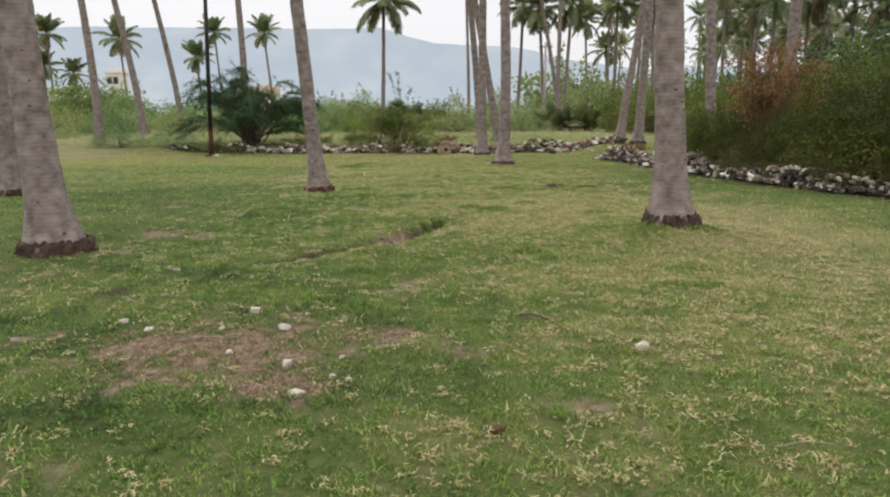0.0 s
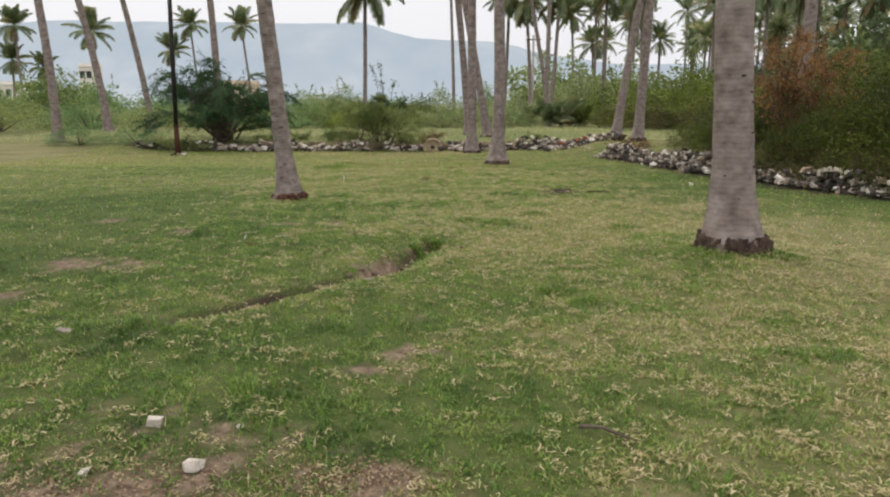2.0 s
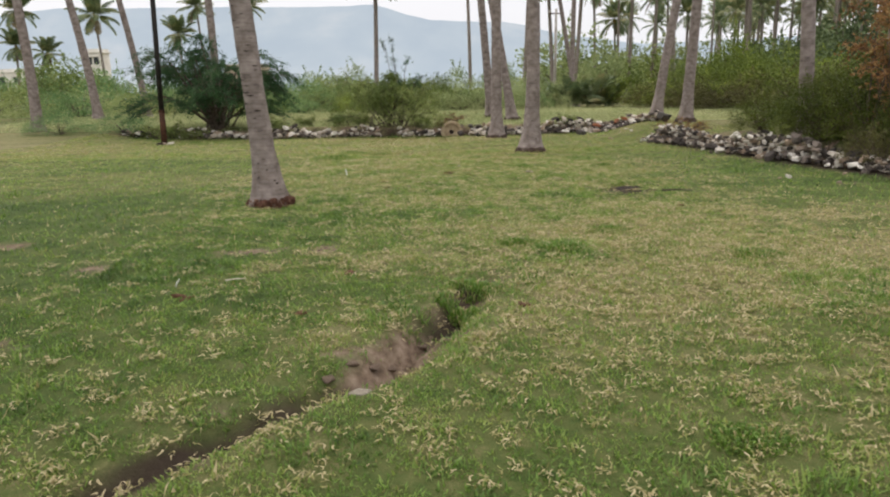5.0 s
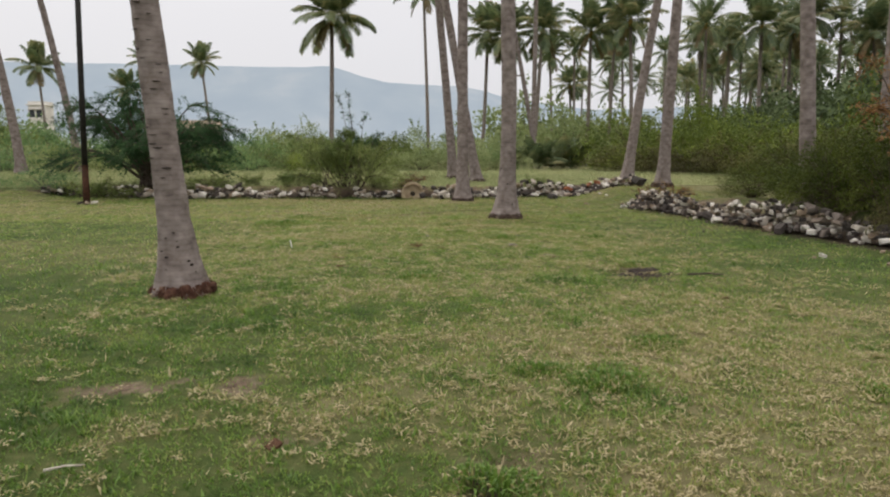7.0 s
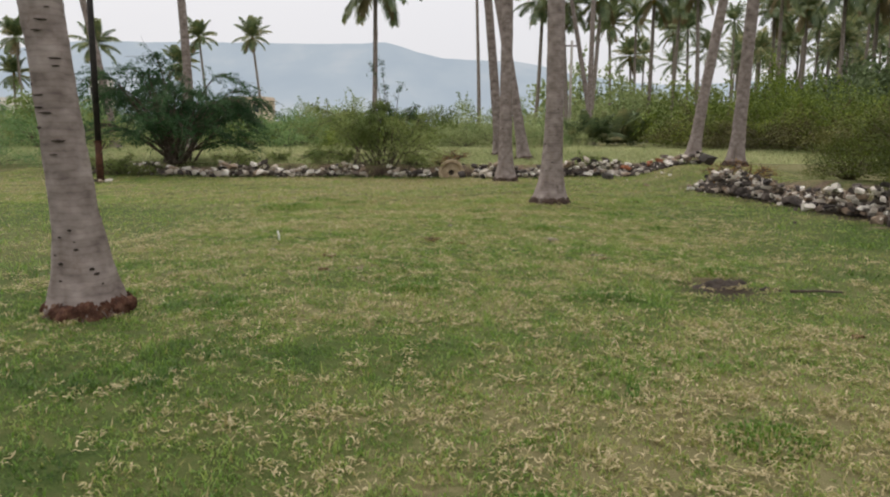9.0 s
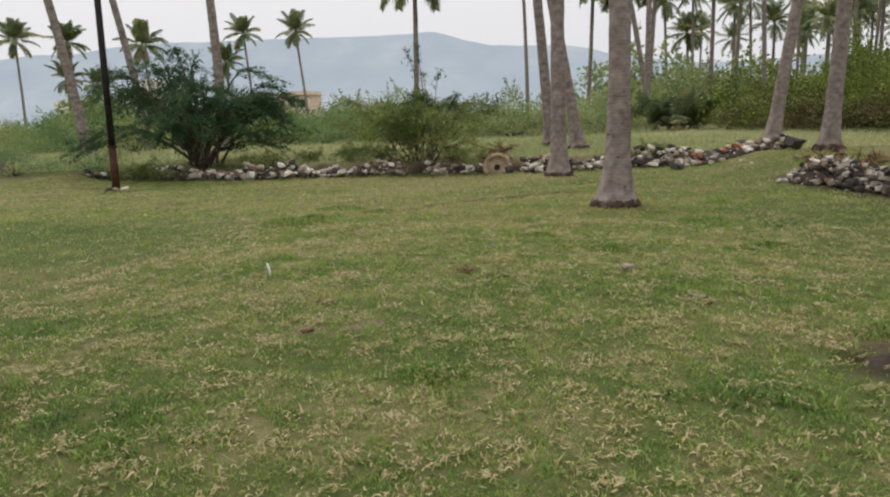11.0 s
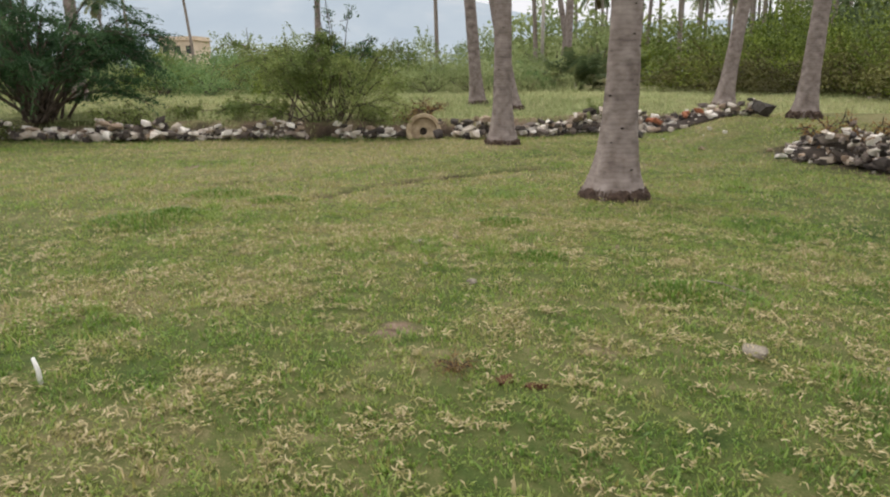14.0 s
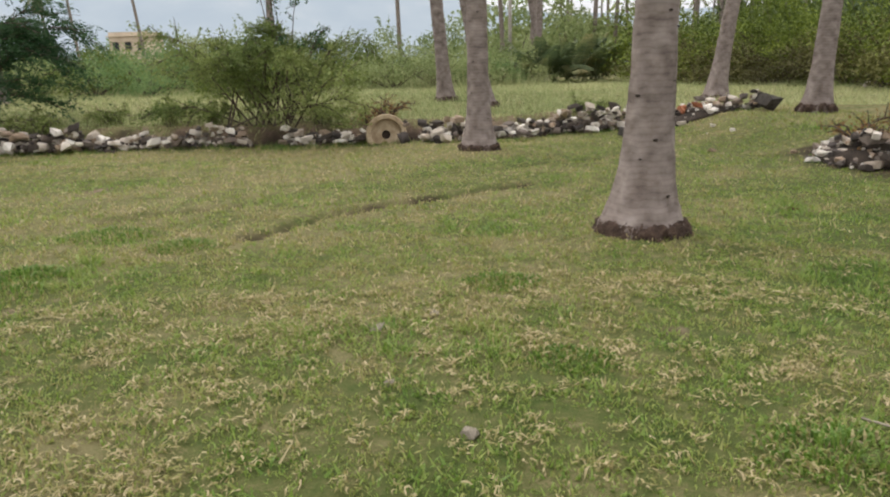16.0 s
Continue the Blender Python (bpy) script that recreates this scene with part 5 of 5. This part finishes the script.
# ---- far buildings ----
def building(name, label, x, y, w, d, storeys, mat, cols, parapet=0.5):
    tall = storeys * 3.1
    z = h1(x, y)
    ob = thing(name, pose(x, y, z, 0, 0, -12), label, "building")
    bm = bmesh.new()
    bmesh.ops.create_cube(bm, size=1, matrix=Matrix.Translation((0, 0, tall / 2)) @ Matrix.Diagonal((w, d, tall, 1)))
    part("wall", bm, mat, ob)
    bm = bmesh.new()
    bmesh.ops.create_cube(bm, size=1, matrix=Matrix.Translation((0, 0, tall + 0.08)) @ Matrix.Diagonal((w + 0.5, d + 0.5, 0.16, 1)))
    part("roof_slab", bm, mat, ob)
    for sx, sy, lx, ly in ((0, -d / 2 + 0.08, w, 0.16), (0, d / 2 - 0.08, w, 0.16), (-w / 2 + 0.08, 0, 0.16, d - 0.32), (w / 2 - 0.08, 0, 0.16, d - 0.32)):
        bm = bmesh.new()
        bmesh.ops.create_cube(bm, size=1, matrix=Matrix.Translation((sx, sy, tall + 0.16 + parapet / 2)) @ Matrix.Diagonal((lx, ly, parapet, 1)))
        part("parapet", bm, mat, ob)
    for s in range(storeys):
        for c in range(cols):
            cx = -w / 2 + w * (c + 0.5) / cols
            win = new("window")
            win.parent = ob
            win.location = (cx, -d / 2, s * 3.1 + 1.7)
            bm = bmesh.new()
            bmesh.ops.create_cube(bm, size=1, matrix=Matrix.Diagonal((1.0, 0.06, 1.2, 1)))
            part("pane", bm, M_PANE, win)
            bm = bmesh.new()
            bmesh.ops.create_cube(bm, size=1, matrix=Matrix.Translation((0, -0.15, 0.72)) @ Matrix.Diagonal((1.4, 0.4, 0.08, 1)))
            part("sunshade", bm, mat, win)


building("house", "white limewashed two-storey house beyond the trees", -62.6, 131, 2.7, 2.7, 3, M_LIME, 2)
building("house", "low pale tan flat-roofed building beyond the scrub", -36.0, 131, 6.0, 5, 2, M_TAN, 3)
building("house", "low white house among the distant trees", -79, 134, 6, 5, 2, M_LIME, 2)


# ---- grass ----
def blades(name, label, x0, x1, y0, y1, count, tall, wide, seed, kite=True, keep=None, lift=0.0, mat=None, rank=0.0):
    """Blades scattered over a stretch of turf; bare soil stays thin, dry drifts turn to straw."""
    rs2 = np.random.RandomState(seed)
    x, y = rs2.uniform(x0, x1, count), rs2.uniform(y0, y1, count)
    ok = rs2.uniform(0, 1, count) > np.maximum(bareness(x, y) * 0.92, earth_shading(x, y) * 1.1)
    gap = fbm(x, y, 20.0, 36, 3) + 0.5 * fbm(x, y, 55.0, 37, 2)
    if tall < 0.1:
        ok &= rs2.uniform(0, 1, count) > 0.92 * smooth01((gap - 0.02) * 2.4)
    if keep is not None:
        ok &= keep(x, y)
    x, y = x[ok], y[ok]
    n = len(x)
    z = height(x, y) - 0.004
    dry = dryness_and_paling(x, y)
    clump = 0.5 + 0.5 * fbm(x, y, 9.0, 33, 3)
    tuft = smooth01((fbm(x, y, 2.6, 35, 3) - 0.42) * 4)
    straw = rs2.uniform(0, 1, n) < (0.03 + 0.20 * smooth01(dry * 1.6 - 0.45) * (0.3 + clump)) * (1 - 0.7 * tuft)
    long = tall * rs2.uniform(0.45, 1.25, n) * (0.55 + 0.8 * clump) * np.where(straw, 1.15, 1.0 + 0.7 * tuft)
    # The tint's rise past y 14 also paints that grazing-view paleness.
    tint = np.clip(np.where(straw, 0.70 + rs2.uniform(-0.12, 0.30, n), 0.145 - rank + 0.35 * dry + 0.17 * smooth01((y - 14.0) / 9) - 0.10 * tuft + 0.16 * fbm(x, y, 7.0, 38, 3) + rs2.uniform(-0.14, 0.18, n)), 0, 1)
    a = rs2.uniform(0, 6.283, n)
    tip_out = long * rs2.uniform(0.25, 1.0, n) * np.where(straw, 0.8, 0.9)
    up = long * rs2.uniform(0.45, 0.9, n) * np.where(straw, 1.25, 1.0)
    dx, dy = np.cos(a), np.sin(a)
    w = wide * rs2.uniform(0.6, 1.3, n) * np.where(straw, 1.15, 1.0)
    curl = rs2.uniform(-0.4, 0.4, n) * tip_out
    base = np.stack([x, y, z + lift], 1)
    tip = np.stack([x + dx * tip_out - dy * curl, y + dy * tip_out + dx * curl, z + up * np.where(rs2.uniform(0, 1, n) < 0.35, 0.5, 1.0)], 1)
    mid = np.stack([x + dx * tip_out * 0.4, y + dy * tip_out * 0.4, z + up * 0.75], 1)
    side = np.stack([-dy * w / 2, dx * w / 2, np.zeros(n)], 1)
    if kite:
        v = np.stack([base, mid + side, tip, mid - side], 1).reshape(-1, 3)
        f = np.arange(n * 4).reshape(n, 4)
        t = np.repeat(tint, 4)
    else:
        v = np.stack([base - side, base + side, tip], 1).reshape(-1, 3)
        f = np.arange(n * 3).reshape(n, 3)
        t = np.repeat(tint, 3)
    tagged(new(name, mesh_np(name, v, f, mat or M_GRASS, False, (("tint", t),))), label, "grass", kind="stuff")


def wall_foot(x, y):
    """A ragged strip along the foot of the north wall."""
    yw = np.interp(x, FRONT_X, FRONT_Y)
    return (y < yw - 0.12) & (y > yw - 0.62 - 0.35 * fbm(x, y * 0, 2.3, 91, 3)) & (fbm(x, y, 1.2, 92, 3) > -0.45)


def off_walls(x, y):
    yw = np.interp(x, FRONT_X, FRONT_Y)
    xw = np.interp(y, RIGHT_Y, RIGHT_X)
    return ((y < yw - 0.1) | (x < -12.8) | (x > 7.6)) & ((x < xw + 0.05) | (y > 26.9))


def straw_clumps(name, label, x0, x1, y0, y1, count, per, seed, size=1.0, keep=None):
    """Curled dry runners lying in small clumps over the turf, thickest in the dry drifts."""
    rs2 = np.random.RandomState(seed)
    cx, cy = rs2.uniform(x0, x1, count), rs2.uniform(y0, y1, count)
    ok = (rs2.uniform(0, 1, count) < 0.14 + 0.86 * smooth01(dryness_and_paling(cx, cy) * 1.7 - 0.45 + 0.35 * fbm(cx, cy, 6.0, 51, 3))) & (bareness(cx, cy) < 0.7)
    if keep is not None:
        ok &= keep(cx, cy)
    cx, cy = np.repeat(cx[ok], per), np.repeat(cy[ok], per)
    n = len(cx)
    ox, oy = rs2.normal(0, 0.026, n) * size, rs2.normal(0, 0.026, n) * size
    x, y = cx + ox, cy + oy
    a = rs2.uniform(0, 6.283, n)
    turn = rs2.choice((-1, 1), n) * rs2.uniform(0.3, 1.5, n)
    p = np.stack([x, y, height(x, y) + rs2.uniform(0.008, 0.026, n)], 1)
    w = rs2.uniform(0.0018, 0.0038, n) * size
    rows = []
    for k in range(4):
        side = np.stack([-np.sin(a) * w, np.cos(a) * w, rs2.uniform(-0.6, 0.6, n) * w], 1) * (1.0, 1.15, 0.9, 0.3)[k]
        rows += [p - side, p + side]
        step = rs2.uniform(0.007, 0.018, n) * size
        p = p + np.stack([np.cos(a) * step, np.sin(a) * step, rs2.uniform(-0.2, 1.1, n) * step * (0.9, 0.3, -0.8, 0)[k]], 1)
        a = a + turn + rs2.normal(0, 0.35, n)
    v = np.stack(rows, 1).reshape(-1, 3)
    i = np.arange(n)[:, None] * 8
    f = np.concatenate([i + np.array((2 * k, 2 * k + 1, 2 * k + 3, 2 * k + 2)) for k in range(3)])
    t = np.repeat(np.clip(0.80 + rs2.uniform(-0.16, 0.20, n), 0, 1), 8)
    tagged(new(name, mesh_np(name, v, f, M_GRASS, False, (("tint", t),))), label, "grass", kind="stuff")


def thinning(x, y):
    """A soft edge for the dense turf."""
    return np.random.RandomState(3).uniform(0, 1, len(x)) < smooth01((3.9 - np.abs(x)) / 1.0) * smooth01((24.2 - y) / 2.0)


blades("turf_grass", "short green turf mixed with curled straw blades", -3.9, 3.9, 2.0, 24.2, 420000, 0.040, 0.0085, 61, True, thinning)
blades("turf_grass", "close fine undergrowth of the green turf", -3.9, 3.9, 2.0, 24.2, 620000, 0.026, 0.0085, 63, False, thinning)
blades("turf_grass", "short green and dry turf over the field", -13.0, 9.0, 2.0, 25.0, 300000, 0.055, 0.0165, 62, False, off_walls)
straw_clumps("dry_grass", "curled pale straw runners lying on the turf", -4.2, 4.8, 2.2, 22.0, 18000, 11, 66, 1.2)
straw_clumps("dry_grass", "pale straw runners scattered over the far turf", -12.0, 7.2, 5.0, 31.0, 9000, 4, 68, 1.6, lambda x, y: off_walls(x, y) & ((np.abs(x - 0.3) > 4.2) | (y > 21)))
blades("turf_grass", "short yellow-green turf before the stone wall", -14.0, 9.0, 23.0, 32.5, 190000, 0.055, 0.017, 64, False, off_walls)
# rank lowers the tint, so the wall's shade is in these blades' colour.
blades("rank_grass", "rank dark green grass along the stone wall's foot, its shade painted in", -12.8, 7.4, 29.8, 32.4, 60000, 0.105, 0.014, 69, False, wall_foot, rank=0.42)
blades("field_grass", "taller pale green grass behind the stone wall", -20.0, 16.0, 31.5, 50.0, 150000, 0.17, 0.022, 65, False, lambda x, y: ~off_walls(x, y) | (y > np.interp(x, FRONT_X, FRONT_Y) + 0.3), mat=M_FIELD)
blades("reed_grass", "tall rank weeds in the overgrown field beyond", -45.0, 7.0, 42.0, 62.0, 60000, 0.95, 0.026, 67, False, lambda x, y: y > 45.5 + 3.0 * fbm(x, y * 0.2, 0.5, 71, 3), mat=M_FIELD)


def tussock(x, y, wide, tall, seed):
    """A raised clump of rank dark grass in the turf."""
    rs2 = np.random.RandomState(seed)
    n = 420
    r, a = wide * np.sqrt(rs2.uniform(0, 1, n)), rs2.uniform(0, 6.283, n)
    px, py = x + r * np.cos(a) * 1.3, y + r * np.sin(a)
    pz = height(px, py)
    up = tall * rs2.uniform(0.5, 1.1, n) * (1.1 - 0.7 * r / wide)
    lean = a + rs2.normal(0, 0.9, n)
    out = up * rs2.uniform(0.2, 0.9, n)
    w = rs2.uniform(0.004, 0.009, n)
    base = np.stack([px, py, pz], 1)
    mid = base + np.stack([np.cos(lean) * out * 0.4, np.sin(lean) * out * 0.4, up * 0.75], 1)
    tip = base + np.stack([np.cos(lean) * out, np.sin(lean) * out, up * rs2.uniform(0.6, 1.0, n)], 1)
    side = np.stack([-np.sin(lean) * w, np.cos(lean) * w, np.zeros(n)], 1)
    v = np.stack([base, mid + side, tip, mid - side], 1).reshape(-1, 3)
    t = np.repeat(np.clip(np.where(rs2.uniform(0, 1, n) < 0.15, 0.7, 0.20) + rs2.uniform(-0.08, 0.16, n), 0, 1), 4)
    tagged(new("grass_tussock", mesh_np("grass_tussock", v, np.arange(n * 4).reshape(n, 4), M_GRASS, False, (("tint", t),))), "rank dark green grass clump in the turf", "grass clump", "tussocks in the turf", "stuff")


for k, (x, y, wide, tall) in enumerate([(-3.0, 22.2, 0.38, 0.13), (-2.65, 23.9, 0.35, 0.10), (-1.9, 23.4, 0.25, 0.08), (1.38, 19.75, 0.24, 0.09), (0.56, 22.0, 0.22, 0.08), (0.9, 12.1, 0.22, 0.10), (0.52, 12.4, 0.16, 0.08), (2.67, 11.8, 0.22, 0.08), (3.03, 19.76, 0.22, 0.08), (-0.21, 16.0, 0.18, 0.07), (1.6, 13.05, 0.2, 0.07), (-2.8, 22.7, 0.2, 0.09), (0.05, 10.9, 0.16, 0.13), (-0.1, 10.55, 0.13, 0.12), (1.11, 8.4, 0.14, 0.06), (0.66, 20.7, 0.18, 0.07), (2.7, 16.75, 0.2, 0.07), (3.4, 9.1, 0.25, 0.08), (2.75, 9.15, 0.25, 0.08)]):
    tussock(x, y, wide, tall, 700 + k)
shrub(-0.14, 18.68, BRUSH, "small dry brown weed in the turf", "weed", "dry_weed", scale=(0.20, 0.18, 0.20))


def soil_heap(x, y, rx, ry, tall, seed):
    """A dark earth mound added in place of a small hole and its shade."""
    bm = bmesh.new()
    bmesh.ops.create_icosphere(bm, subdivisions=4, radius=1)
    for v in bm.verts:
        q = v.co.copy()
        n = noise.noise(q * 2.1 + Vector((seed, 0, 0))) * 0.5 + noise.noise(q * 6 + Vector((0, seed, 0))) * 0.3
        v.co = Vector((q.x * rx * (1 + 0.4 * n), q.y * ry * (1 + 0.4 * n), q.z * tall * (1 + n) - 0.02))
    ob = thing("soil_heap", pose(x, y, h1(x, y)), "dark earth mound put in for a shaded hollow", "soil heap")
    part("earth", bm, M_DARK, ob, "", True)


soil_heap(2.62, 16.25, 0.31, 0.20, 0.13, 3)
soil_heap(2.95, 16.05, 0.10, 0.07, 0.04, 5)


def litter(name, label, spots, count, seed):
    """Chips of dry husk, leaf and twig strewn on bare soil."""
    rs2 = np.random.RandomState(seed)
    which = rs2.randint(0, len(spots), count)
    sp = np.array(spots)[which]
    x, y = sp[:, 0] + rs2.normal(0, 0.45, count) * sp[:, 2], sp[:, 1] + rs2.normal(0, 0.45, count) * sp[:, 3]
    z = height(x, y) + rs2.uniform(0.003, 0.02, count)
    a, tilt = rs2.uniform(0, 6.283, count), rs2.uniform(-0.5, 0.5, count)
    long, w = rs2.uniform(0.004, 0.015, count), rs2.uniform(0.0015, 0.0045, count)
    d = np.stack([np.cos(a) * long, np.sin(a) * long, tilt * long], 1)
    e = np.stack([-np.sin(a) * w, np.cos(a) * w, rs2.uniform(-0.5, 0.5, count) * w], 1)
    c = np.stack([x, y, z], 1)
    v = np.stack([c - d, c + e, c + d, c - e], 1).reshape(-1, 3)
    tagged(new(name, mesh_np(name, v, np.arange(count * 4).reshape(count, 4), M_LITTER)), label, "litter", kind="stuff")


M_LITTER = material("dry_litter", [(0.0, (0.05, 0.028, 0.018)), (0.5, (0.17, 0.105, 0.06)), (1.0, (0.42, 0.34, 0.21))], source="island", bump=0)
litter("leaf_litter", "brown chips and dry leaf bits on bare soil", [BARE[0]] * 5 + BARE[1:3], 11000, 72)
